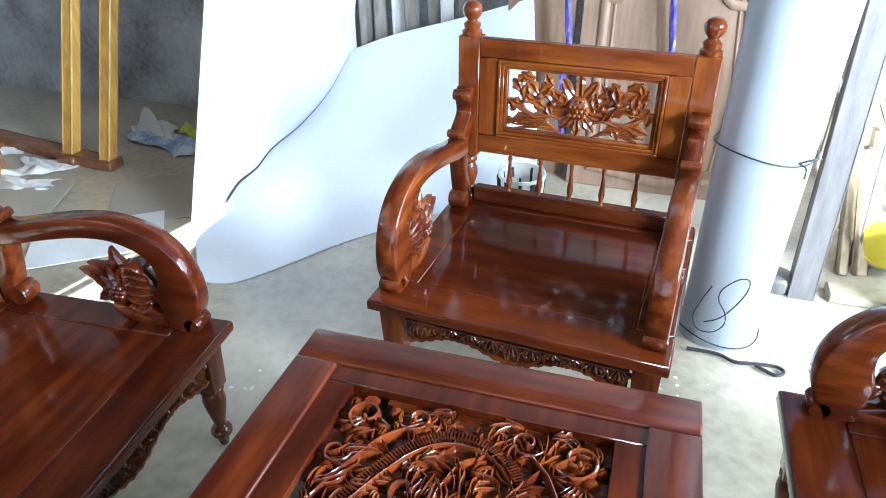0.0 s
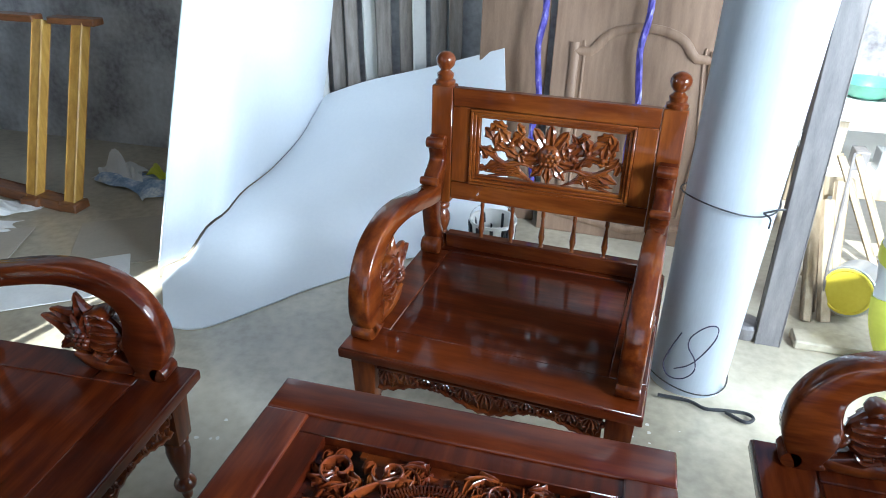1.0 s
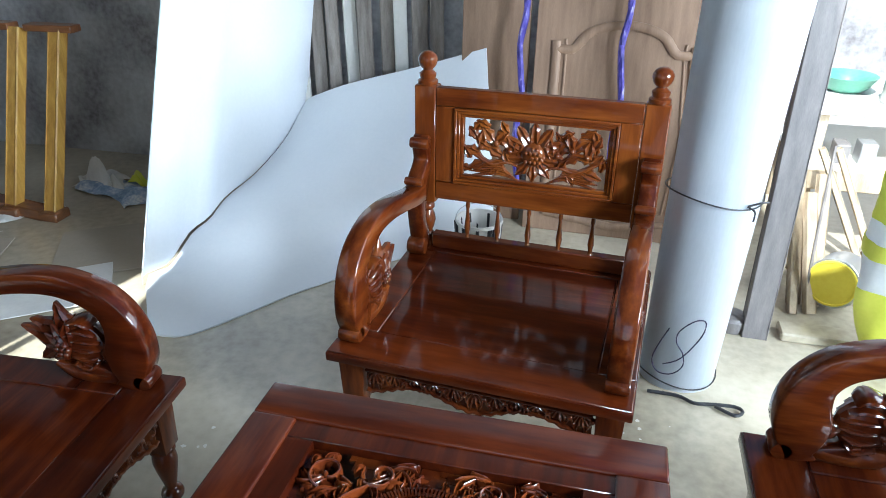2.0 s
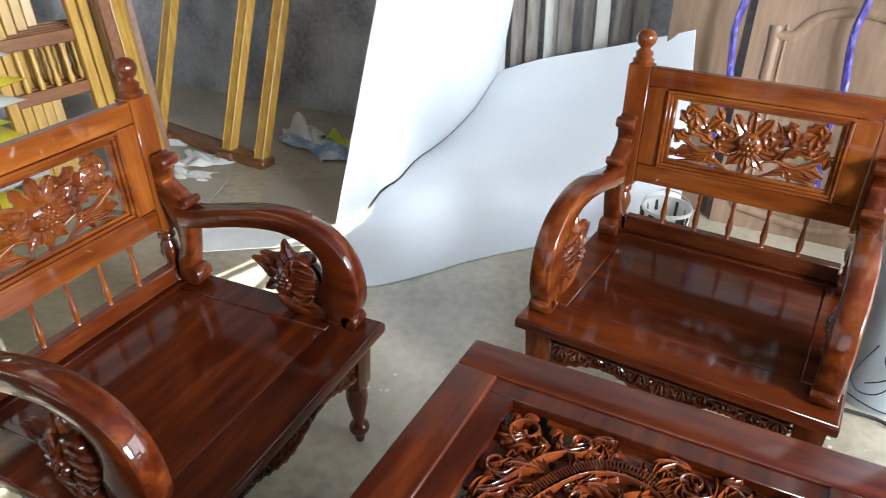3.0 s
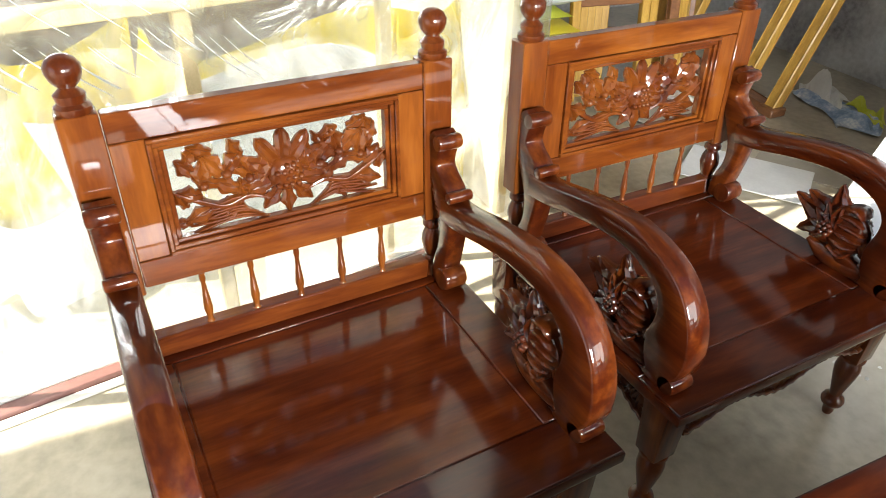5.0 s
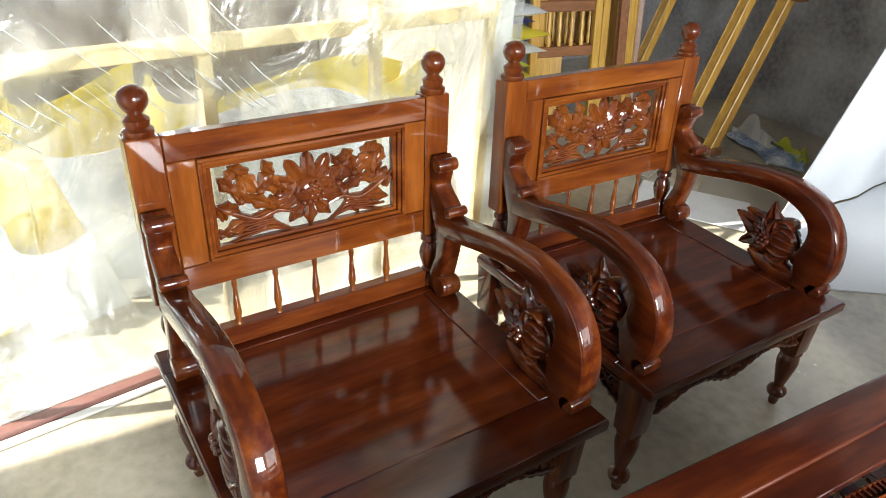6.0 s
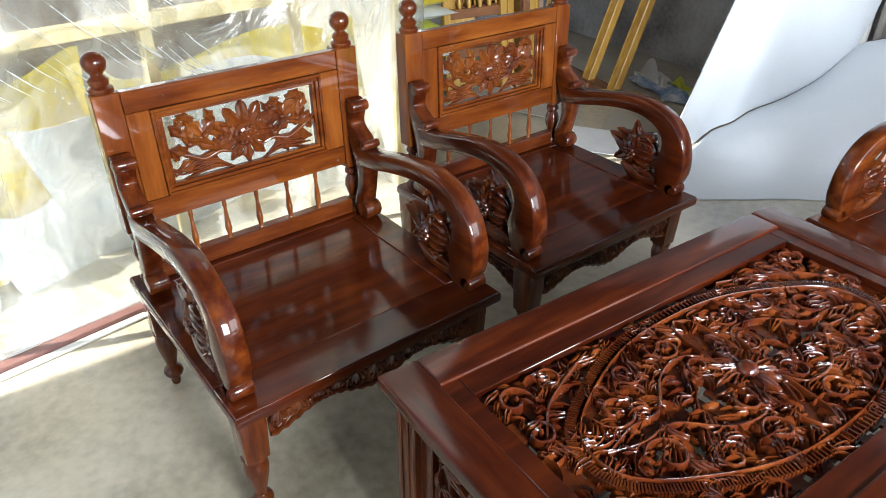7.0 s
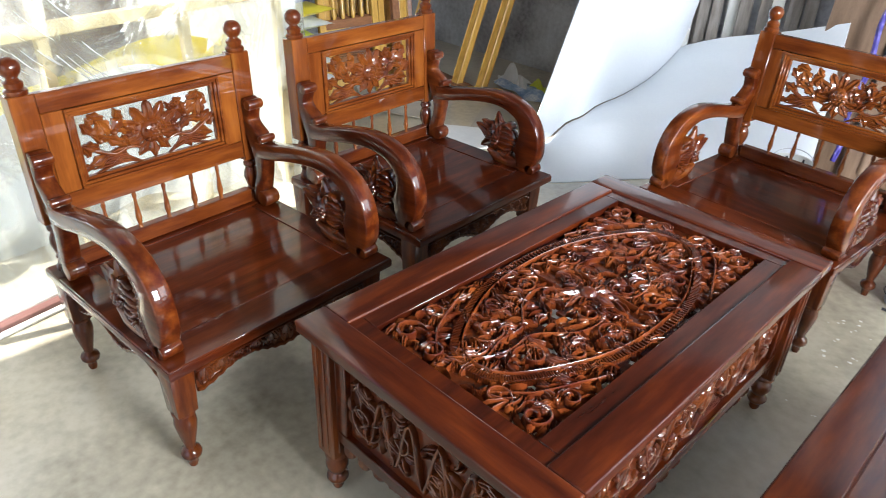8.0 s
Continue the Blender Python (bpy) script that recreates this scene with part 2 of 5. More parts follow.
def bent_bar(bm, stations, x0, half, steps=4, chamfer=0.2):
    """A shaped bar in the (y, z) plane at x0: stations of y, z and half width, half thick in x, with rounded corners."""
    s = smooth_path(stations, steps)
    rings = []
    for i, (y, z, w) in enumerate(s):
        a, b = s[max(i - 1, 0)], s[min(i + 1, len(s) - 1)]
        t = Vector((b[0] - a[0], b[1] - a[1])).normalized()
        n = Vector((-t.y, t.x))
        c = min(w, half) * chamfer
        ring = []
        for sx, sn in ((-half, w - c), (-half + c * 0.4, w - c * 0.4), (-half + c, w), (half - c, w), (half - c * 0.4, w - c * 0.4), (half, w - c),
                       (half, -w + c), (half - c * 0.4, -w + c * 0.4), (half - c, -w), (-half + c, -w), (-half + c * 0.4, -w + c * 0.4), (-half, -w + c)):
            ring.append(bm.verts.new((x0 + sx, y + n.x * sn, z + n.y * sn)))
        rings.append(ring)
    k = len(rings[0])
    for a, b in zip(rings, rings[1:]):
        for j in range(k):
            bm.faces.new((a[j], a[(j + 1) % k], b[(j + 1) % k], b[j]))
    bm.faces.new(rings[0])
    bm.faces.new(rings[-1][::-1])


def strand(bm, m, pts, w, h, steps=5, z0=0.0, ends=0.35):
    """A carved tendril with a rounded top along 2D points of a panel's plane, tapering at both ends."""
    s = smooth_path([(*p, 0.0) for p in pts], steps)[:, :2]
    n = len(s)
    rings = []
    for i in range(n):
        a, b = s[max(i - 1, 0)], s[min(i + 1, n - 1)]
        t = Vector(b - a)
        t = t.normalized() if t.length > 1e-9 else Vector((1, 0))
        nn = Vector((-t.y, t.x))
        f = i / (n - 1)
        k = ends + (1 - ends) * min(1, 4 * f, 4 * (1 - f))
        ww, hh = w * k, h * (0.6 + 0.4 * k)
        ring = [bm.verts.new(m @ Vector((s[i][0] + nn.x * u * ww, s[i][1] + nn.y * u * ww, z0 + v * hh))) for u, v in ((-1, 0), (-0.96, 0.55), (-0.5, 0.92), (0.0, 1.0), (0.5, 0.92), (0.96, 0.55), (1, 0))]
        rings.append(ring)
    for a, b in zip(rings, rings[1:]):
        for j in range(6):
            bm.faces.new((a[j], a[j + 1], b[j + 1], b[j]))
        bm.faces.new((a[6], a[0], b[0], b[6]))
    bm.faces.new(rings[0][::-1])
    bm.faces.new(rings[-1])


def leaf(bm, m, x, y, ang, length, width, h, curl=0.0, z0=0.0, lobes=2, tip=0.3, lean=0.0):
    """One carved leaf: a raised blade with a mid groove and notched edges, curling sideways."""
    steps = 8
    cols = (-1, -0.97, -0.5, 0, 0.5, 0.97, 1)
    rise = (0, 0.58, 1.0, 0.5, 1.0, 0.58, 0)
    rows = []
    px, py, a = x, y, ang
    for i in range(steps + 1):
        f = i / steps
        ww = width * (math.sin(math.pi * min(1, 0.12 + 0.88 * f)) ** 0.75) * (1 + 0.22 * math.cos(2 * math.pi * lobes * f))
        ww = max(ww, width * 0.06)
        nx, ny = -math.sin(a), math.cos(a)
        top = h * (0.55 + 0.45 * math.sin(math.pi * f)) * (1 - tip * f)
        row = []
        for c, up in zip(cols, rise):
            hh = top * up * (1 + lean * c)
            row.append(bm.verts.new(m @ Vector((px + nx * ww * c, py + ny * ww * c, z0 + hh))))
        rows.append(row)
        px += math.cos(a) * length / steps
        py += math.sin(a) * length / steps
        a += curl / steps
    for r, q in zip(rows, rows[1:]):
        for j in range(6):
            bm.faces.new((r[j], r[j + 1], q[j + 1], q[j]))
        bm.faces.new((r[6], r[0], q[0], q[6]))
    bm.faces.new(rows[0][::-1])
    bm.faces.new(rows[-1])


def plume(bm, m, x, y, ang, length, n, w, h, curl, spread=0.28, z0=0.0):
    """A carved acanthus plume: slender curved ribs side by side, fanning from one root."""
    for k in range(n):
        f = k - (n - 1) / 2
        a = ang + spread * f
        ln = length * (1 - 0.12 * abs(f))
        px, py = x - math.sin(ang) * f * w * 1.2, y + math.cos(ang) * f * w * 1.2
        pts = []
        for s in range(5):
            pts.append((px, py))
            px += math.cos(a) * ln / 4
            py += math.sin(a) * ln / 4
            a += curl / 4 + 0.10 * f * (1 if curl > 0 else -1)
        strand(bm, m, pts, w, h * (1 - 0.10 * abs(f)), 2, z0, 0.3)


def boss(bm, m, x, y, r, h, z0=0.0, seg=14):
    lathe(bm, [(r, 0), (r * 0.96, h * 0.45), (r * 0.75, h * 0.8), (r * 0.4, h * 0.97), (0.0005, h)], m @ Matrix.Translation((x, y, z0)), seg)


def scroll(bm, m, x, y, r, start, turn, w, h, leaves=5, z0=0.0, rng=random, leafage=None):
    """An acanthus scroll: a spiral tendril with ribbed plumes fanning off its outer side and a bud at its heart."""
    pts = []
    for k in range(12):
        f = k / 11
        a = start + turn * 1.55 * 2 * math.pi * f * 0.8
        rr = r * (1 - 0.82 * f)
        pts.append((x + rr * math.cos(a), y + rr * math.sin(a)))
    strand(bm, m, pts, w * 0.72, h * 0.95, 3, z0)
    bm = leafage if leafage is not None else bm
    for k in range(leaves):
        f = k / max(1, leaves) * 0.55
        a = start + turn * 1.55 * 2 * math.pi * f * 0.8
        rr = r * (1 - 0.82 * f)
        leaf(bm, m, x + rr * math.cos(a), y + rr * math.sin(a), a + turn * 0.8, r * rng.uniform(0.6, 0.9), r * 0.16, h * 1.05, turn * 1.3, z0, 1)
        if k % 2:
            leaf(bm, m, x + rr * 0.9 * math.cos(a), y + rr * 0.9 * math.sin(a), a + math.pi - turn * 0.9, r * 0.5, r * 0.11, h * 0.9, -turn * 0.9, z0, 1)
    boss(bm, m, pts[-1][0], pts[-1][1], r * 0.13, h * 1.05, z0, 10)


def tube(bm, pts, r, seg=8, steps=4):
    s = smooth_path(pts, steps)
    rings = []
    up = Vector((0, 0, 1))
    for i in range(len(s)):
        t = Vector(s[min(i + 1, len(s) - 1)] - s[max(i - 1, 0)]).normalized()
        a = t.cross(up)
        a = a.normalized() if a.length > 1e-4 else Vector((1, 0, 0))
        b = t.cross(a)
        rings.append([bm.verts.new(Vector(s[i]) + r * (math.cos(2 * math.pi * k / seg) * a + math.sin(2 * math.pi * k / seg) * b)) for k in range(seg)])
    for p, q in zip(rings, rings[1:]):
        for k in range(seg):
            bm.faces.new((p[k], p[(k + 1) % seg], q[(k + 1) % seg], q[k]))
    bm.faces.new(rings[0][::-1])
    bm.faces.new(rings[-1])


def grid_sheet(bm, fn, nu, nv, thick):
    """A bent board: fn(u, v) gives its front, thick metres through."""
    P = [[Vector(fn(i / nu, j / nv)) for j in range(nv + 1)] for i in range(nu + 1)]
    F, B = [], []
    for i in range(nu + 1):
        fr, bk = [], []
        for j in range(nv + 1):
            du = P[min(i + 1, nu)][j] - P[max(i - 1, 0)][j]
            dv = P[i][min(j + 1, nv)] - P[i][max(j - 1, 0)]
            n = du.cross(dv)
            n = n.normalized() if n.length > 1e-9 else Vector((0, 0, 1))
            fr.append(bm.verts.new(P[i][j]))
            bk.append(bm.verts.new(P[i][j] - n * thick))
        F.append(fr)
        B.append(bk)
    for i in range(nu):
        for j in range(nv):
            bm.faces.new((F[i][j], F[i + 1][j], F[i + 1][j + 1], F[i][j + 1]))
            bm.faces.new((B[i][j], B[i][j + 1], B[i + 1][j + 1], B[i + 1][j]))
    for i in range(nu):
        bm.faces.new((F[i][0], B[i][0], B[i + 1][0], F[i + 1][0]))
        bm.faces.new((F[i][nv], F[i + 1][nv], B[i + 1][nv], B[i][nv]))
    for j in range(nv):
        bm.faces.new((F[0][j], F[0][j + 1], B[0][j + 1], B[0][j]))
        bm.faces.new((F[nu][j], B[nu][j], B[nu][j + 1], F[nu][j + 1]))


def beam(bm, a, b, w, d, bevel=0.003, twist=0.0):
    """A squared timber from a to b, w by d through."""
    a, b = Vector(a), Vector(b)
    z = (b - a).normalized()
    q = z.to_track_quat("Z", "Y").to_matrix().to_4x4()
    m = Matrix.Translation((a + b) / 2) @ q @ Matrix.Rotation(twist, 4, "Z")
    half = (b - a).length / 2
    box(bm, -w / 2, w / 2, -d / 2, d / 2, -half, half, bevel, m)


# ---------------------------------------------------------------- shell of the workshop
def slab(name, x0, x1, y0, y1, z0, z1, mat, label, bevel=0.0):
    bm = bmesh.new()
    box(bm, x0, x1, y0, y1, z0, z1, bevel)
    return part(name, bm, mat, None, label, False, "structure", name.split("_")[0])


slab("ground", -60, 60, -60, 60, -0.3, -0.03, EARTH, "pale dry earth of the yard outside")
slab("floor", -4.2, 4.2, -4.4, 4.2, -0.25, 0.0, CONCRETE, "worn polished concrete workshop floor with stains")
slab("wall_north", -4.2, 1.45, 2.60, 2.75, 0, 3.3, PLASTER, "stained grey cement-rendered workshop wall")
slab("wall_north_east", 1.45, 4.2, 4.05, 4.2, 0, 3.3, PLASTER, "grey cement-rendered wall beyond the opening")
slab("wall_west_north", -4.35, -4.2, -0.25, 2.75, 0, 3.3, PLASTER, "grey cement-rendered side wall")
# Added wall: blocks the sun from the store corner, its pale face brightens the film.
slab("wall_yard", -4.2, -1.72, -0.25, -0.15, 0, 3.3, PAINTWHITE, "pale wall added to keep sun off the store corner and brighten the film")
slab("wall_south_west", -1.9, -0.6, -4.55, -4.4, 0, 3.3, PLASTER, "grey cement-rendered front wall beside the doorway")
slab("wall_south_east", 2.4, 4.2, -4.55, -4.4, 0, 3.3, PLASTER, "grey cement-rendered front wall beside the doorway")
slab("wall_south_lintel", -0.6, 2.4, -4.55, -4.4, 2.6, 3.3, PLASTER, "grey cement-rendered lintel over the doorway")
slab("wall_east_south", 3.25, 3.40, -4.4, -1.72, 0, 3.3, PLASTER, "grey cement-rendered side wall")
slab("wall_east_north", 3.25, 3.40, -0.40, -0.28, 0, 3.3, PLASTER, "grey cement-rendered side wall")
slab("wall_east_sill", 3.25, 3.40, -1.72, -0.40, 0, 1.17, PLASTER, "grey cement-rendered wall under the window opening")
slab("wall_east_lintel", 3.25, 3.40, -1.72, -0.40, 2.33, 3.3, PLASTER, "grey cement-rendered wall over the window opening")
# Roof out of view, its edges set to let sun onto the yard and film.
bm = bmesh.new()
for x0, x1, y0, y1 in ((-1.75, 0.90, -4.7, 2.8), (-4.5, -1.755, -0.25, 2.8), (0.905, 3.45, -4.7, -0.4)):
    box(bm, x0, x1, y0, y1, 3.3, 3.36)
part("ceiling", bm, ROOF, None, "unseen dark roof added over the workshop to shape sun and bounce light", False, "structure", "ceiling")


# ---------------------------------------------------------------- carved seats
SEAT_Z, LEAN_BACK = 0.42, 0.04


def back_y(z):
    return 0.671 + (z - 0.65) * LEAN_BACK


def back_matrix():
    """Panel plane of the backrest: x across, y up the slope, z out to the front."""
    up = Vector((0, LEAN_BACK, 1)).normalized()
    out = Vector((1, 0, 0)).cross(up)
    return Matrix.Translation((0, back_y(0.65), 0.65)) @ Matrix((Vector((1, 0, 0)), up, out)).transposed().to_4x4()


def leg_mesh():
    bm = bmesh.new()
    taper(bm, 0.215, 0.385, 0.031, 0.037, 0, 0, 0.004)
    lathe(bm, [(0.026, 0.225), (0.034, 0.216), (0.034, 0.208), (0.027, 0.203), (0.031, 0.190), (0.033, 0.172), (0.030, 0.148), (0.024, 0.118), (0.018, 0.090), (0.0155, 0.074), (0.019, 0.070),
               (0.027, 0.064), (0.031, 0.053), (0.029, 0.042), (0.021, 0.033), (0.0165, 0.028), (0.0155, 0.014), (0.012, 0.0)], None, 20)
    return bm


def arm_meshes(x, side):
    """The hooped armrest at one side of a seat, with its scrolled upright and carved flower head."""
    hoop = bmesh.new()
    bent_bar(hoop, [(0.120, 0.421, 0.034), (0.116, 0.438, 0.030), (0.114, 0.468, 0.044), (0.110, 0.515, 0.054), (0.106, 0.570, 0.047), (0.120, 0.625, 0.038), (0.162, 0.670, 0.033), (0.240, 0.697, 0.029),
                     (0.330, 0.695, 0.027), (0.430, 0.675, 0.026), (0.520, 0.652, 0.027), (0.585, 0.645, 0.030)], x, 0.030, 4)
    lathe(hoop, [(0.020, -0.030), (0.023, -0.024), (0.023, 0.024), (0.020, 0.030)], Matrix.Translation((x, 0.086, 0.440)) @ Matrix.Rotation(math.pi / 2, 4, "Y"), 14)
    bent_bar(hoop, [(0.125, 0.436, 0.015), (0.155, 0.440, 0.019), (0.190, 0.450, 0.020), (0.228, 0.468, 0.010)], x, 0.024, 3)
    up = bmesh.new()
    bent_bar(up, [(0.658, 0.812, 0.016), (0.645, 0.795, 0.026), (0.650, 0.765, 0.026), (0.648, 0.735, 0.024), (0.628, 0.705, 0.030), (0.598, 0.672, 0.040), (0.582, 0.630, 0.034), (0.576, 0.580, 0.025),
                  (0.580, 0.530, 0.022), (0.592, 0.480, 0.026), (0.598, 0.428, 0.022)], x, 0.026, 4)
    knobs = []
    for y, z, r in ((0.625, 0.800, 0.019), (0.566, 0.452, 0.031), (0.560, 0.690, 0.014)):
        knobs.append(bmesh.new())
        lathe(knobs[-1], [(r * 0.55, -0.031), (r * 0.9, -0.029), (r, -0.024), (r, 0.024), (r * 0.9, 0.029), (r * 0.55, 0.031)], Matrix.Translation((x, y, z)) @ Matrix.Rotation(math.pi / 2, 4, "Y"), 16)
    for v in hoop.verts:
        v.co.y = 0.071 + (v.co.y - 0.086) * 1.08
    for shape in [up] + knobs:
        for v in shape.verts:
            v.co.y += 0.038 - (v.co.z - 0.43) * 0.065
    flower = bmesh.new()
    for s in (1, -1):
        # plane of the hoop: u runs to the back, v up, out to each side
        m = Matrix.Translation((x, 0.262, 0.530)) @ Matrix((Vector((0, s, 0)), Vector((0, 0, 1)), Vector((s, 0, 0)))).transposed().to_4x4()

        def petal(u, v, deg, length, width, h, curl=0.0, z0=0.0, tip=0.45):
            a = radians(deg)
            leaf(flower, m, s * u, v, a if s > 0 else math.pi - a, length, width, h, curl * s, z0, 2, tip)

        # ribbed cup against the front of the hoop
        boss(flower, m, -0.040 * s, -0.004, 0.064, 0.024)
        for k in range(6):
            f = (k - 2.5) * 0.020
            strand(flower, m, [((-0.100 + abs(f) * 0.5) * s, f), (-0.055 * s, f * 1.35), (-0.012 * s, f * 1.15)], 0.0085, 0.031, 3)
        # outer petals spread to the back, an inner ring over them
        for deg, length, width, curl in ((98, 0.082, 0.020, -0.5), (66, 0.118, 0.026, 0.35), (34, 0.128, 0.030, -0.3), (6, 0.150, 0.030, 0.3), (-20, 0.128, 0.028, -0.35), (-48, 0.095, 0.024, 0.3)):
            petal(-0.020, -0.004, deg, length, width, 0.020, curl)
        for deg in (80, 46, 14, -18, -50):
            petal(-0.014, -0.006, deg, 0.072, 0.017, 0.016, 0.5, 0.016)
        for k in range(7):
            a = 2 * math.pi * k / 6
            q = 0.015 if k < 6 else 0.0
            boss(flower, m, (0.004 + q * math.cos(a)) * s, -0.012 + q * math.sin(a), 0.0085, 0.012, 0.025, 8)
        # stalk and lobes that tie it to the foot of the hoop
        strand(flower, m, [(-0.150 * s, -0.060), (-0.115 * s, -0.086), (-0.060 * s, -0.094), (0.0, -0.088), (0.045 * s, -0.068)], 0.024, 0.026, 4)
        strand(flower, m, [(-0.085 * s, -0.015), (-0.120 * s, -0.030), (-0.150 * s, -0.050)], 0.026, 0.022, 4)
        for k in range(5):
            boss(flower, m, (-0.060 + 0.011 * k) * s, -0.060 - 0.006 * (k % 2), 0.008, 0.026, 0.0, 8)
    return hoop, up, knobs, flower


def back_carving(bm, half, low, high, leaves):
    """Openwork of a flower head, leaves and reeds between the mouldings, the same to both sides but for small differences."""
    rng = random.Random(4)
    m = back_matrix() @ Matrix.Translation((0, 0, -0.022))
    mid, tall = (low + high) / 2, high - low
    # flower head
    for k in range(7):
        a = math.pi / 2 + (k - 3) * 0.55
        leaf(bm, m, 0.028 * math.cos(a), mid - 0.005 + 0.028 * math.sin(a), a, tall * 0.38, 0.022, 0.017, 0.15 * (k - 3) / 3, 0.002, 1, 0.2)
    boss(bm, m, 0, mid - 0.005, 0.040, 0.026)
    for k in range(4):
        for j in range(-k % 2, 4):
            u, v = (j - 1.5 + 0.5 * (k % 2)) * 0.014, (k - 1.5) * 0.014
            if u * u + v * v < 0.0009:
                boss(bm, m, u, mid - 0.005 + v, 0.0068, 0.012, 0.019, 8)
    for k in range(5):
        a = -math.pi / 2 + (k - 2) * 0.62
        leaf(bm, m, 0.03 * math.cos(a), mid - 0.01 + 0.03 * math.sin(a), a, tall * 0.30, 0.016, 0.016, 0.2 * (k - 2), 0.001)
    for s in (-1, 1):
        sp = half / 0.225
        stem = [(0.03 * s, low + tall * 0.20), (0.08 * s * sp, low + tall * 0.30), (0.13 * s * sp, low + tall * 0.24), (0.18 * s * sp, low + tall * 0.36), (half * s * 1.01, low + tall * 0.52)]
        strand(bm, m, stem, 0.0075, 0.016, 5)
        for k in range(7):
            y0 = low + tall * (0.02 + 0.035 * k)
            strand(bm, m, [(s * (0.045 + 0.01 * k), y0 - 0.004), (s * 0.10 * sp, y0 + 0.012 + rng.uniform(-.004, .004)), (s * 0.15 * sp, y0 + 0.006), (s * (0.21 - 0.006 * k) * sp, y0 - 0.008 + 0.012 * (k % 3))], 0.0042, 0.013, 3)
        for u, v, a, ln, w in ((0.060, 0.42, 1.9, 0.075, 0.019), (0.075, 0.52, 1.15, 0.062, 0.020), (0.095, 0.40, 0.45, 0.062, 0.017), (0.118, 0.62, 2.05, 0.055, 0.019), (0.125, 0.60, 0.95, 0.066, 0.021),
                             (0.135, 0.50, 0.15, 0.058, 0.016), (0.165, 0.50, 1.75, 0.064, 0.019), (0.180, 0.66, 0.85, 0.046, 0.017), (0.172, 0.42, 0.25, 0.052, 0.017), (0.190, 0.78, 2.0, 0.036, 0.014),
                             (0.085, 0.80, 0.8, 0.040, 0.014), (0.150, 0.26, -0.45, 0.068, 0.017), (0.105, 0.22, -0.7, 0.048, 0.014), (0.205, 0.30, 1.3, 0.045, 0.014), (0.140, 0.86, 0.3, 0.05, 0.013), (0.075, 0.28, 0.9, 0.05, 0.014)):
            aa = a + rng.uniform(-0.2, 0.2)
            leaves.append(bmesh.new())
            leaf(leaves[-1], m, s * u * sp, low + tall * v, aa if s > 0 else math.pi - aa, ln, w, 0.019 + rng.uniform(-.003, .003), s * rng.uniform(-0.7, 0.7), 0.0, 2, 0.3)
        for k in range(5):
            u, v = rng.uniform(0.05, 0.215), rng.uniform(0.1, 0.85)
            a = rng.uniform(-0.6, 2.2)
            leaf(bm, m, s * u * sp * 0.95, low + tall * v * 0.92, a if s > 0 else math.pi - a, rng.uniform(0.028, 0.042), rng.uniform(0.008, 0.012), 0.014, s * rng.uniform(-0.9, 0.9), -0.002)
        for u, v in ((0.118, 0.6), (0.165, 0.52), (0.075, 0.5)):
            boss(bm, m, s * u * sp, low + tall * v, 0.011, 0.022)


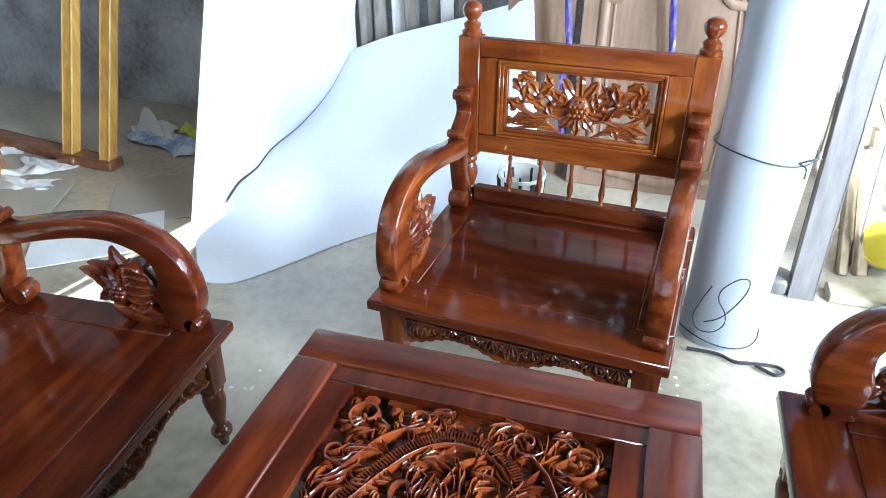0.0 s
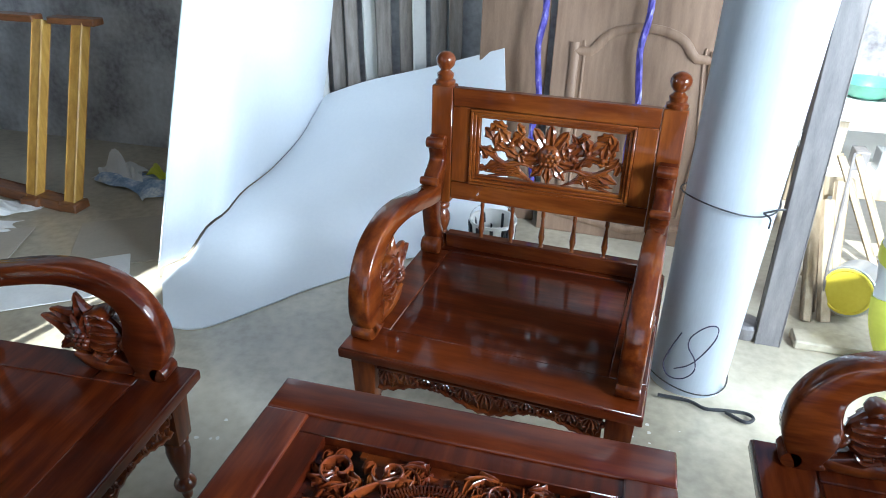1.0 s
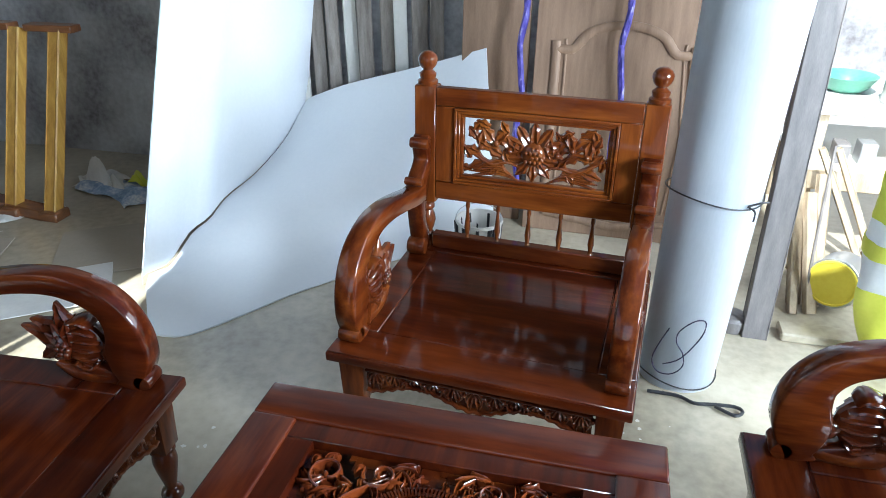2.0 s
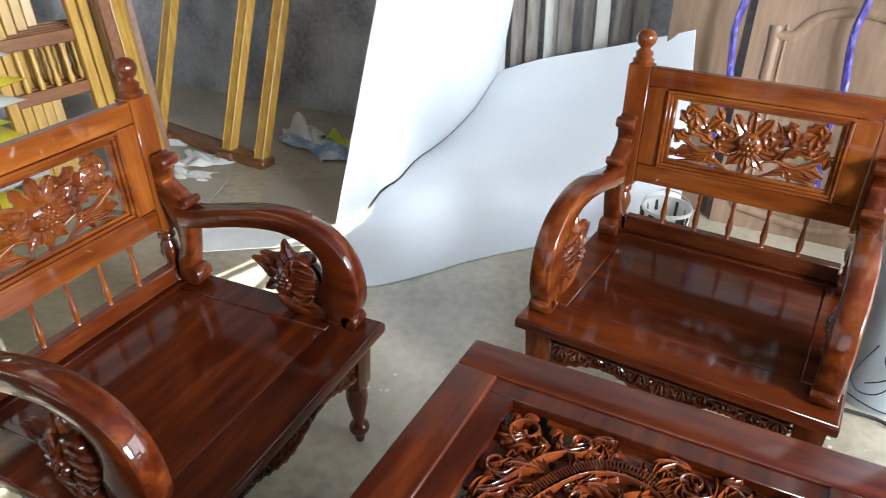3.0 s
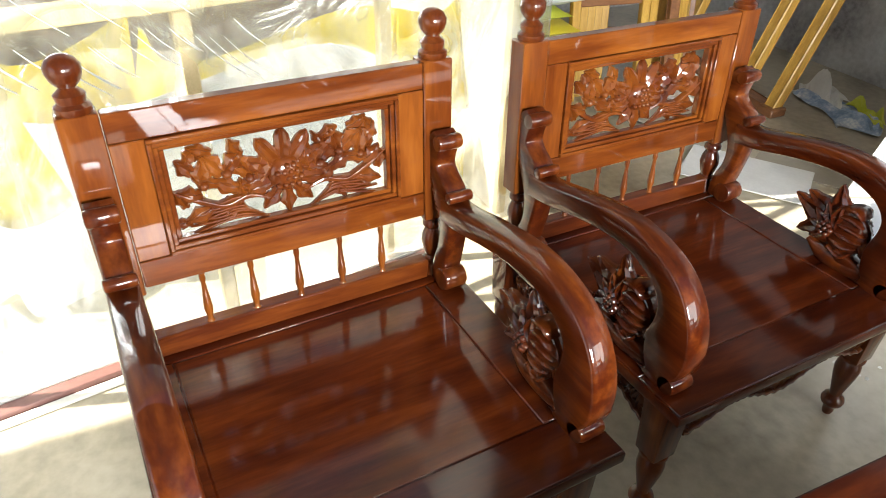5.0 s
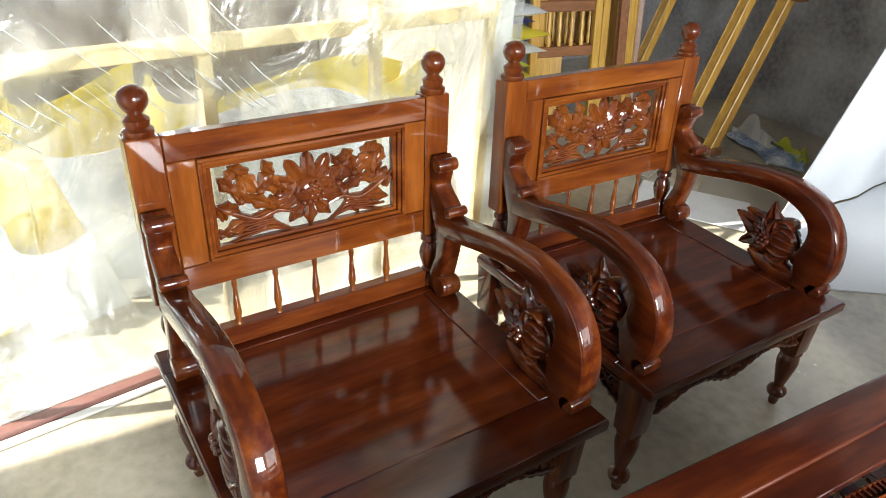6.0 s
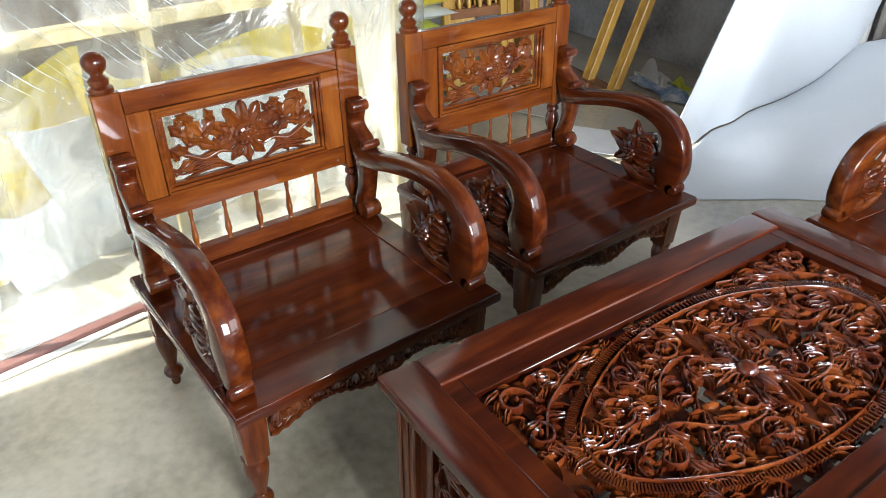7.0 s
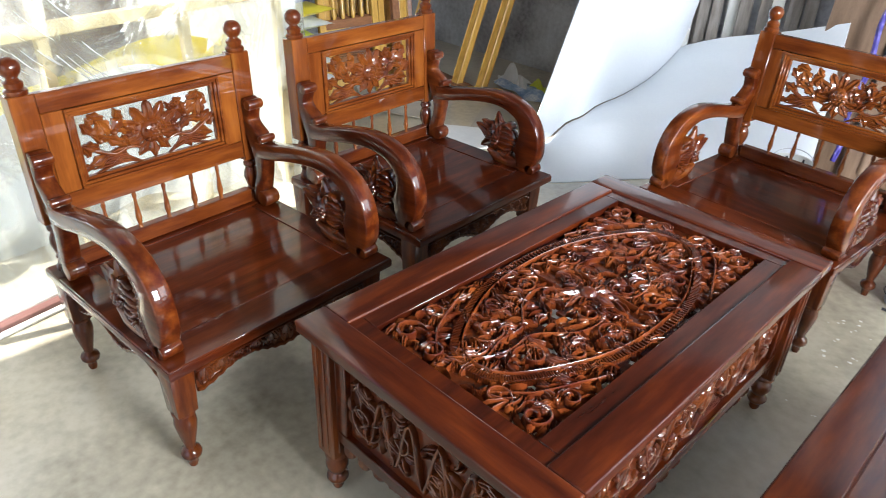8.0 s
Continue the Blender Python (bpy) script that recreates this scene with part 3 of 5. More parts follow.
def carved_seat(name, half, label, category, group=""):
    """A carved settle: half is half of its seat's width. It faces -y; the middle of its front edge is its origin."""
    root = thing(name, label, category, group)
    depth = 0.732
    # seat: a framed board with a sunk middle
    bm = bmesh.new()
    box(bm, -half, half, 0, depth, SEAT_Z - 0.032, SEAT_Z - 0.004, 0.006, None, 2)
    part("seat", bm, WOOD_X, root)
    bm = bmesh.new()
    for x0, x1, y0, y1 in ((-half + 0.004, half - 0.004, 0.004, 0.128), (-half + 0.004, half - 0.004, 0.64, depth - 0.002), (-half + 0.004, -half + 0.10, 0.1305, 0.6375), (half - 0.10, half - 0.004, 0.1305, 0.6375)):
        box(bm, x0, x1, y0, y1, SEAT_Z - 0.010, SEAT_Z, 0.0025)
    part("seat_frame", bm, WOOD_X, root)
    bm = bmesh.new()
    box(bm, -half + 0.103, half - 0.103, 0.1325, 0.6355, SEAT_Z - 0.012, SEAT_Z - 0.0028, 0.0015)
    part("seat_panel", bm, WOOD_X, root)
    # rails and fretwork below the seat
    bm = bmesh.new()
    for y0, y1 in ((0.050, 0.072), (0.690, 0.712)):
        box(bm, -half + 0.05, half - 0.05, y0, y1, 0.345, SEAT_Z - 0.031, 0.003)
    for x in (-half + 0.045, half - 0.067):
        box(bm, x, x + 0.022, 0.05, 0.70, 0.345, SEAT_Z - 0.031, 0.003)
    part("seat_rail", bm, WOOD_X, root)
    bm = bmesh.new()
    rng = random.Random(9)

    def fret(m, length):
        count = int(length / 0.055)
        for k in range(count):
            u = -length / 2 + (k + 0.5) * length / count
            drop = 0.048 + 0.020 * math.cos(2 * math.pi * (u / length) * 2)
            for s in (-1, 1):
                leaf(bm, m, u, -0.002, -math.pi / 2 + 0.55 * s, drop, 0.012, 0.014, -0.9 * s, 0.0)
                strand(bm, m, [(u, 0.004), (u + 0.022 * s, -0.014), (u + 0.020 * s, -0.036), (u + 0.004 * s, -0.034)], 0.0045, 0.012, 3)
            boss(bm, m, u + 0.5 * length / count, -0.018, 0.009, 0.014, 0.0, 8)
        strand(bm, m, [(-length / 2, 0.0), (0, 0.0), (length / 2, 0.0)], 0.006, 0.013, 6, 0.0, 1.0)
        wave = [(-length / 2 + length * j / 40, -0.048 - 0.020 * math.cos(4 * math.pi * (j / 40 - 0.5)) - 0.006 * (j % 2)) for j in range(41)]
        strand(bm, m, wave, 0.006, 0.012, 1, 0.0, 1.0)
        # thin board behind the carving, pierced in a row
        for j in range(40):
            u0, u1 = wave[j][0], wave[j + 1][0]
            low = (wave[j][1] + wave[j + 1][1]) / 2
            spans = ((low, -0.036), (-0.026, 0.002)) if j % 3 == 1 else ((low, 0.002),)
            for v0, v1 in spans:
                if v1 - v0 > 0.004:
                    box(bm, u0 - 0.0002, u1 + 0.0002, v0, v1, -0.004, 0.002, 0, m)

    out_front = Matrix.Translation((0, 0.056, 0.345)) @ Matrix((Vector((1, 0, 0)), Vector((0, 0, 1)), Vector((0, -1, 0)))).transposed().to_4x4()
    fret(out_front, 2 * half - 0.19)
    for s in (-1, 1):
        side = Matrix.Translation((s * (half - 0.051), 0.385, 0.345)) @ Matrix((Vector((0, s, 0)), Vector((0, 0, 1)), Vector((s, 0, 0)))).transposed().to_4x4()
        fret(side, 0.54)
    part("carved_apron", bm, CARVED, root, "openwork carved apron under the seat edge")
    leg_me = None
    for x in (-half + 0.053, half - 0.053):
        for y in (0.076, 0.708):
            if leg_me is None:
                first = part("leg", leg_mesh(), LEG_Z, root)
                leg_me = first.data
            else:
                first = new("leg", leg_me)
                first.parent = root
            first.location = (x, y, 0)
    # back posts with turned lower part and finial
    px = half - 0.052
    tilt = Matrix.Rotation(-math.atan(LEAN_BACK), 4, "X")
    for s in (-1, 1):
        base = Matrix.Translation((s * px, back_y(0.42) + 0.026, 0.42))
        stretch = math.sqrt(1 + LEAN_BACK**2)
        for nm, mat in (("back_post", WOOD_Z), ("baluster", LEG_Z), ("finial", LEG_Z)):
            bm = bmesh.new()
            if nm == "back_post":
                box(bm, -0.035, 0.035, -0.028, 0.028, 0.165 * stretch, 0.553 * stretch, 0.003)
            elif nm == "baluster":
                lathe(bm, [(0.028, -0.01), (0.028, 0.014), (0.022, 0.022), (0.018, 0.036), (0.023, 0.044), (0.018, 0.052), (0.024, 0.070), (0.029, 0.092), (0.026, 0.112), (0.018, 0.130), (0.025, 0.138), (0.025, 0.148), (0.020, 0.155), (0.027, 0.163), (0.027, 0.172)], None, 20)
            else:
                lathe(bm, [(0.030, 0.0), (0.032, 0.006), (0.032, 0.013), (0.024, 0.019), (0.026, 0.026), (0.027, 0.034), (0.018, 0.042), (0.0145, 0.046), (0.019, 0.050), (0.027, 0.060), (0.0305, 0.072), (0.030, 0.083), (0.024, 0.094), (0.013, 0.101), (0.004, 0.103)],
                      Matrix.Translation((0, 0, 0.553 * stretch)), 24)
            ob = part(nm, bm, mat, root)
            ob.matrix_local = base @ tilt
    # backrest frame
    M = back_matrix()
    iw, lo, hi = px - 0.036, -0.048, 0.322
    base_line, top_line = 0.014, 0.263
    ox = half - 0.150
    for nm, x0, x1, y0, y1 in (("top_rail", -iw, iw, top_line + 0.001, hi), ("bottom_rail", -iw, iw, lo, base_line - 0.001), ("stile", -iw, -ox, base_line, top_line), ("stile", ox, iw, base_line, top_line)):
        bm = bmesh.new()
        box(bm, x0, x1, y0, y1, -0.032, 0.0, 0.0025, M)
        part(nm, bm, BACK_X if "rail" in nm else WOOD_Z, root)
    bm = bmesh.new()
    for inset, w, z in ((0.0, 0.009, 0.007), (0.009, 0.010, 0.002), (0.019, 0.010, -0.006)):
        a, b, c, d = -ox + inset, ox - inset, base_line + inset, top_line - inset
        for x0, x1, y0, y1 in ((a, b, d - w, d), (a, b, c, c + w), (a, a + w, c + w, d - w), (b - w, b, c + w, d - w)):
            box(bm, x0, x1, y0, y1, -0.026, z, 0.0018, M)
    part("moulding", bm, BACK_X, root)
    bm = bmesh.new()
    leaves = []
    back_carving(bm, ox - 0.028, base_line + 0.029, top_line - 0.029, leaves)
    panel = part("carved_panel", bm, BACK_CARVED, root, "openwork panel carved with a flower head and leaves")
    for lb in leaves:
        part("leaf", lb, BACK_CARVED, panel)
    # lower rail in a darker tone, standing in for the shade at the back
    bm = bmesh.new()
    box(bm, -iw - 0.01, iw + 0.01, back_y(0.44) - 0.002, back_y(0.44) + 0.036, SEAT_Z + 0.0005, 0.474, 0.004)
    part("lower_rail", bm, SHADED_RAIL_X, root)
    count = 5 if half < 0.6 else 15
    sp_me = None
    for k in range(count):
        u = (k - (count - 1) / 2) * (0.103 if half < 0.6 else 0.105)
        if sp_me is None:
            bm = bmesh.new()
            lathe(bm, [(0.0075, 0), (0.0095, 0.004), (0.006, 0.010), (0.0075, 0.02), (0.0105, 0.038), (0.0085, 0.06), (0.006, 0.085), (0.005, 0.105), (0.0075, 0.115), (0.006, 0.134)], None, 12)
            ob = part("spindle", bm, WOOD_Z, root)
            sp_me = ob.data
        else:
            ob = new("spindle", sp_me)
            ob.parent = root
        ob.matrix_local = Matrix.Translation((u, back_y(0.470) + 0.012, 0.470)) @ tilt
    for s in (-1, 1):
        hoop, up, knobs, flower = arm_meshes(s * (half - 0.047), s)
        arm = part("armrest", hoop, ARM_Y, root)
        part("arm_scroll", up, ARM_Y, arm)
        for kb in knobs:
            part("scroll_knob", kb, LEG_Z, arm)
        part("carved_flower", flower, ROSE, arm, "carved flower head inside the hoop")
    return root


chair = carved_seat("armchair", 0.405, "varnished red-brown carved armchair standing beside the coffee table", "armchair", "carved armchairs round the table")
chair.matrix_basis = pose(-0.255, -1.186, 0, 0, 0, 94.3)
copy_thing(chair, pose(-0.333, -0.229, 0, 0, 0, 93.4))
copy_thing(chair, pose(0.351, 0.328, 0, 0, 0, -4.3))
settle = carved_seat("settee", 0.95, "long varnished dark red-brown carved settee with hooped arms", "settee")
settle.matrix_basis = pose(0.991, -0.648, 0, 0, 0, -90)


# ---------------------------------------------------------------- coffee table
def coffee_table():
    root = thing("coffee_table", "varnished red-brown coffee table with a deeply carved openwork top", "table")
    w, l, top = 0.405, 0.679, 0.587
    mx, my = 0.150, 0.140
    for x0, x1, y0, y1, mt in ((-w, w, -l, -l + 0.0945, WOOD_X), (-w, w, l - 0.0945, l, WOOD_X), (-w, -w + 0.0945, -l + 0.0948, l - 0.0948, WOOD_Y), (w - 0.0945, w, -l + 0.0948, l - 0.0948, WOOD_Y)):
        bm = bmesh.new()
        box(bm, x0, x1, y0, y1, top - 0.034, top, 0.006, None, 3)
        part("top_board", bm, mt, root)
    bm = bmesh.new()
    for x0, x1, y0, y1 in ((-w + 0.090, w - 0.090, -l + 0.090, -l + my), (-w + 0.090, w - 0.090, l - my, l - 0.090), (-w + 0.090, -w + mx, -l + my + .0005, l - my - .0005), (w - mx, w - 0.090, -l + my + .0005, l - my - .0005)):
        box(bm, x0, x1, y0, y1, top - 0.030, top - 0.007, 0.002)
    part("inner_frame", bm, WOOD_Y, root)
    # carving
    bm = bmesh.new()
    rng = random.Random(11)
    scrolls = []

    def one_scroll(*args):
        scrolls.append(bmesh.new())
        scroll(scrolls[-1], *args, leafage=bm)

    m0 = Matrix.Translation((0, 0, top - 0.032))
    hx, hy = w - mx, l - my
    H = 0.023
    oval = []
    for k in range(49):
        a = 2 * math.pi * k / 48
        r = 1 + 0.045 * math.cos(4 * a)
        oval.append((hx * 0.86 * r * math.copysign(abs(math.cos(a)) ** 0.85, math.cos(a)), hy * 0.84 * r * math.copysign(abs(math.sin(a)) ** 0.85, math.sin(a))))
    strand(bm, m0, [(x * 1.035, y * 1.018) for x, y in oval], 0.0019, H * 0.8, 2, 0.0, 1.0)
    strand(bm, m0, [(x * 0.915, y * 0.955) for x, y in oval], 0.0026, H, 2, 0.0, 1.0)
    strand(bm, m0, oval, 0.0085, H * 0.55, 2, 0.0, 1.0)
    # cross ribs of the band, then a fringe of small leaves inside it
    ring = smooth_path([(*p, 0.0) for p in oval], 6)
    ribs = bmesh.new()
    for a, q in zip(ring, ring[1:]):
        d = Vector(q - a)
        box(ribs, -0.0019, 0.0019, -0.0105, 0.0105, 0.004, H * 0.82, 0, m0 @ Matrix.Translation(Vector((a + q) / 2)) @ Matrix.Rotation(math.atan2(d.y, d.x), 4, "Z"))
    # sunk ground of the relief, pierced here and there
    ground = bmesh.new()
    cell = 0.0125
    nx, ny = int(2 * hx / cell), int(2 * hy / cell)
    for i in range(nx):
        for j in range(ny):
            u, v = -hx + (i + 0.5) * 2 * hx / nx, -hy + (j + 0.5) * 2 * hy / ny
            if noise.noise(Vector((abs(u) * 26, abs(v) * 26, 3.7))) < 0.20:
                box(ground, u - hx / nx - 0.0002, u + hx / nx + 0.0002, v - hy / ny - 0.0002, v + hy / ny + 0.0002, -0.006, 0.003 + 0.002 * noise.noise(Vector((u * 60, v * 60, 0))), 0, m0)
    for sx in (-1, 1):
        for sy in (-1, 1):
            m = m0 @ Matrix.Diagonal((sx, sy, 1, 1))
            # corner scrolls
            one_scroll(m, hx - 0.055, hy - 0.060, 0.046, 3.6, 1, 0.0075, H, 6, 0, rng)
            one_scroll(m, hx - 0.150, hy - 0.045, 0.038, 0.4, -1, 0.0065, H, 5, 0, rng)
            one_scroll(m, hx - 0.035, hy - 0.160, 0.034, 2.0, 1, 0.0065, H, 5, 0, rng)
            strand(bm, m, [(hx - 0.01, hy - 0.32), (hx - 0.05, hy - 0.22), (hx - 0.09, hy - 0.13), (hx - 0.12, hy - 0.09), (hx - 0.20, hy - 0.02)], 0.0052, H * 0.9, 5)
            # inner scrolls
            one_scroll(m, 0.070, 0.330, 0.052, 1.4, 1, 0.008, H, 7, 0, rng)
            one_scroll(m, 0.135, 0.235, 0.042, 5.0, -1, 0.007, H, 6, 0, rng)
            one_scroll(m, 0.145, 0.100, 0.044, 0.6, 1, 0.007, H, 6, 0, rng)
            one_scroll(m, 0.062, 0.082, 0.036, 3.9, -1, 0.0065, H, 6, 0, rng)
            strand(bm, m, [(0.0, 0.42), (0.02, 0.34), (0.02, 0.26), (0.09, 0.17), (0.10, 0.08), (0.04, 0.03)], 0.0050, H * 0.9, 5)
            strand(bm, m, [(0.03, 0.04), (0.09, 0.04), (0.17, 0.03), (0.20, 0.0)], 0.0046, H * 0.9, 5)
            for k in range(300):
                u, v = rng.uniform(0.0, hx - 0.006), rng.uniform(0.0, hy - 0.006)
                # leaves follow the swirl of the nearest scroll
                a = 2.6 * math.sin(u * 17 + 1.1) + 2.2 * math.cos(v * 13) + rng.uniform(-0.7, 0.7)
                ln = rng.uniform(0.032, 0.066)
                eu, ev = u + ln * math.cos(a), v + ln * math.sin(a)
                if 0 <= eu < hx and 0 <= ev < hy:
                    if k % 3:
                        leaf(bm, m, u, v, a, ln, rng.uniform(0.0042, 0.0075), H * rng.uniform(0.75, 1.15), rng.uniform(-1.6, 1.6), -0.002, rng.choice((1, 2, 3)), rng.uniform(0.1, 0.5), rng.uniform(-0.45, 0.45))
                    else:
                        plume(bm, m, u, v, a, ln, rng.choice((2, 3, 3)), rng.uniform(0.0024, 0.0036), H * rng.uniform(0.8, 1.15), rng.uniform(-1.8, 1.8), 0.30, -0.002)
    for k in range(22):
        a, q = rng.uniform(0, 6.28), rng.uniform(0.03, 0.10)
        plume(bm, m0, q * math.cos(a), q * math.sin(a), a + rng.uniform(-1, 1), rng.uniform(0.04, 0.065), 2, 0.0050, H * 0.9, rng.uniform(-1.5, 1.5), 0.3, -0.004)
    for k in range(14):
        a = 2 * math.pi * k / 14
        leaf(bm, m0, 0.02 * math.cos(a), 0.02 * math.sin(a), a, 0.060, 0.013, H, 0.4, 0.0, 1)
    boss(bm, m0, 0, 0, 0.026, H + 0.008)
    panel = part("carved_panel", bm, TABLE_CARVED, root, "deep openwork carving of scrolls and leaves round an oval")
    for sb in scrolls:
        part("scroll", sb, TABLE_CARVED, panel)
    part("ribbed_band", ribs, ROSE, panel)
    part("sunk_ground", ground, ROSE, panel, "", False)
    # body
    for x in (-w + 0.062, w - 0.062):
        for y in (-l + 0.062, l - 0.062):
            bm = bmesh.new()
            box(bm, -0.036, 0.036, -0.036, 0.036, 0.150, top - 0.033, 0.004)
            leg = part("leg", bm, LEG_Z, root)
            leg.location = (x, y, 0)
            for dx, dy in ((0, -1), (0, 1), (-1, 0), (1, 0)):
                for o in (-0.014, 0.014):
                    bx, by = (o, dy * 0.036) if dy else (dx * 0.036, o)
                    reed = bmesh.new()
                    box(reed, bx - 0.004, bx + 0.004, by - 0.004, by + 0.004, 0.17, top - 0.05, 0.002)
                    part("reed", reed, LEG_Z, leg)
            bm = bmesh.new()
            lathe(bm, [(0.030, 0.150), (0.034, 0.142), (0.034, 0.134), (0.024, 0.128), (0.032, 0.108), (0.033, 0.092), (0.026, 0.074), (0.020, 0.064), (0.030, 0.054), (0.032, 0.044), (0.026, 0.032), (0.018, 0.026), (0.017, 0.010), (0.013, 0)], None, 20)
            part("foot", bm, LEG_Z, leg)
    for axis in (0, 1):
        for s in (-1, 1):
            long = (l if axis == 0 else w) - 0.098
            at = (w if axis == 0 else l) - 0.058
            if axis == 0:
                m = Matrix.Translation((s * at, 0, 0)) @ Matrix((Vector((0, s, 0)), Vector((0, 0, 1)), Vector((s, 0, 0)))).transposed().to_4x4()
            else:
                m = Matrix.Translation((0, s * at, 0)) @ Matrix((Vector((-s, 0, 0)), Vector((0, 0, 1)), Vector((0, s, 0)))).transposed().to_4x4()
            bm = bmesh.new()
            zt, zb = top - 0.036, 0.215
            box(bm, -long, long, zt - 0.045, zt, -0.012, 0.014, 0.003, m)
            box(bm, -long, long, zb, zb + 0.040, -0.012, 0.014, 0.003, m)
            for q in (-1, 1):
                box(bm, q * (long - 0.02) - 0.02, q * (long - 0.02) + 0.02, zb + 0.0405, zt - 0.0455, -0.012, 0.0135, 0.003, m)
            box(bm, -long + 0.04, long - 0.04, zb + 0.04, zt - 0.045, -0.010, -0.004, 0, m)
            panel = part("side_panel", bm, WOOD_X if axis else WOOD_Y, root)
            bm = bmesh.new()
            ih = zt - zb - 0.085
            cm = m @ Matrix.Translation((0, zb + 0.04 + ih / 2, -0.003))
            n = max(3, int(2 * (long - 0.04) / 0.13))
            r2 = random.Random(5 + axis)
            for k in range(n):
                u = -long + 0.04 + (k + 0.5) * 2 * (long - 0.04) / n
                t = 1 if k % 2 else -1
                scroll(bm, cm, u, 0.02 * t, ih * 0.27, 0.5 + k, t, 0.007, 0.016, 6, 0, r2)
                for j in range(9):
                    plume(bm, cm, u + r2.uniform(-0.05, 0.05), r2.uniform(-ih * .36, ih * .36), r2.uniform(0, 6.28), r2.uniform(0.035, 0.055), 2, 0.0050, 0.015, r2.uniform(-1.5, 1.5))
            strand(bm, cm, [(-long + 0.05 + (2 * long - 0.1) * j / 24, ih * 0.36 * math.sin(j * 1.35)) for j in range(25)], 0.007, 0.015, 2)
            part("carving", bm, CARVED, panel, "carved scrolls and leaves")
            bm = bmesh.new()
            for q in range(int(long / 0.03)):
                u = -long + 0.03 + q * 2 * (long - 0.03) / max(1, int(long / 0.03) - 1)
                leaf(bm, m, u, zb, -math.pi / 2, 0.034 + 0.018 * math.cos(q * 0.8), 0.026, 0.018, 0.0, -0.006, 1, 0.2)
            part("lower_fret", bm, CARVED, panel)
    return root


table = coffee_table()
table.matrix_basis = pose(0.392, -0.66, 0, 0, 0, 0)

# ---------------------------------------------------------------- white boards and roll behind the chairs
def along(path, f):
    k = f * (len(path) - 1)
    i = min(int(k), len(path) - 2)
    return Vector(path[i]).lerp(Vector(path[i + 1]), k - i)


def patch(low, high, left, right, u, v):
    """A surface through four edge curves."""
    F, T, L, R = along(low, u), along(high, u), along(left, v), along(right, v)
    c = (1 - u) * (1 - v) * Vector(low[0]) + u * (1 - v) * Vector(low[-1]) + (1 - u) * v * Vector(high[0]) + u * v * Vector(high[-1])
    return (1 - v) * F + v * T + (1 - u) * L + u * R - c


SEAM = [(-1.238, 1.165, 0.030), (-1.203, 1.290, 0.030), (-1.195, 1.460, 0.102), (-1.153, 1.570, 0.139), (-1.157, 1.740, 0.176), (-1.121, 1.970, 0.212), (-1.090, 2.250, 0.291), (-1.057, 2.400, 0.399), (-1.038, 2.500, 0.473)]
FRONT = smooth_path([(-1.00, 0.825, 0.006), (-0.856, 0.854, 0.006), (-0.70, 1.06, 0.006), (-0.604, 1.212, 0.006), (-0.461, 1.389, 0.006), (-0.22, 1.66, 0.006), (0.14, 1.95, 0.006)], 12)
LEFT = smooth_path([(-1.00, 0.825, 0.006)] + SEAM, 8)
RIGHT = smooth_path([(0.14, 1.95, 0.006), (0.09, 2.08, 0.40), (0.020, 2.240, 0.852)], 12)
BACK = smooth_path([SEAM[-1], (-0.748, 2.420, 0.594), (-0.344, 2.330, 0.723), (0.020, 2.240, 0.852)], 12)
HEM = smooth_path([(-1.257, 1.150, 0.003)] + [(x - 0.012 + 0.0012 * k, y + 0.005, z + 0.012 - 0.0022 * k) for k, (x, y, z) in enumerate(SEAM)], 8)
CREST = smooth_path([(-1.068, 1.643, 1.72), (-1.06, 2.12, 1.72), (-0.808, 2.453, 1.720)], 12)
EDGE_A = smooth_path([tuple(HEM[0]), (-1.168, 1.395, 0.86), tuple(CREST[0])], 12)
EDGE_B = smooth_path([tuple(HEM[-1]), (-0.941, 2.480, 0.999), tuple(CREST[-1])], 12)


def lower_sheet(u, v):
    return patch(FRONT, BACK, LEFT, RIGHT, u, v)


def upper_sheet(u, v):
    return patch(HEM, CREST, EDGE_A, EDGE_B, u, v)


for nm, fn, lab in (("lower", lower_sheet, "large white foam board lying bent against the wall"), ("upper", upper_sheet, "large white foam board standing curved against the wall")):
    bm = bmesh.new()
    grid_sheet(bm, fn, 24, 24, 0.006)
    part("foam_board", bm, WHITE, None, lab, True, "", "board")


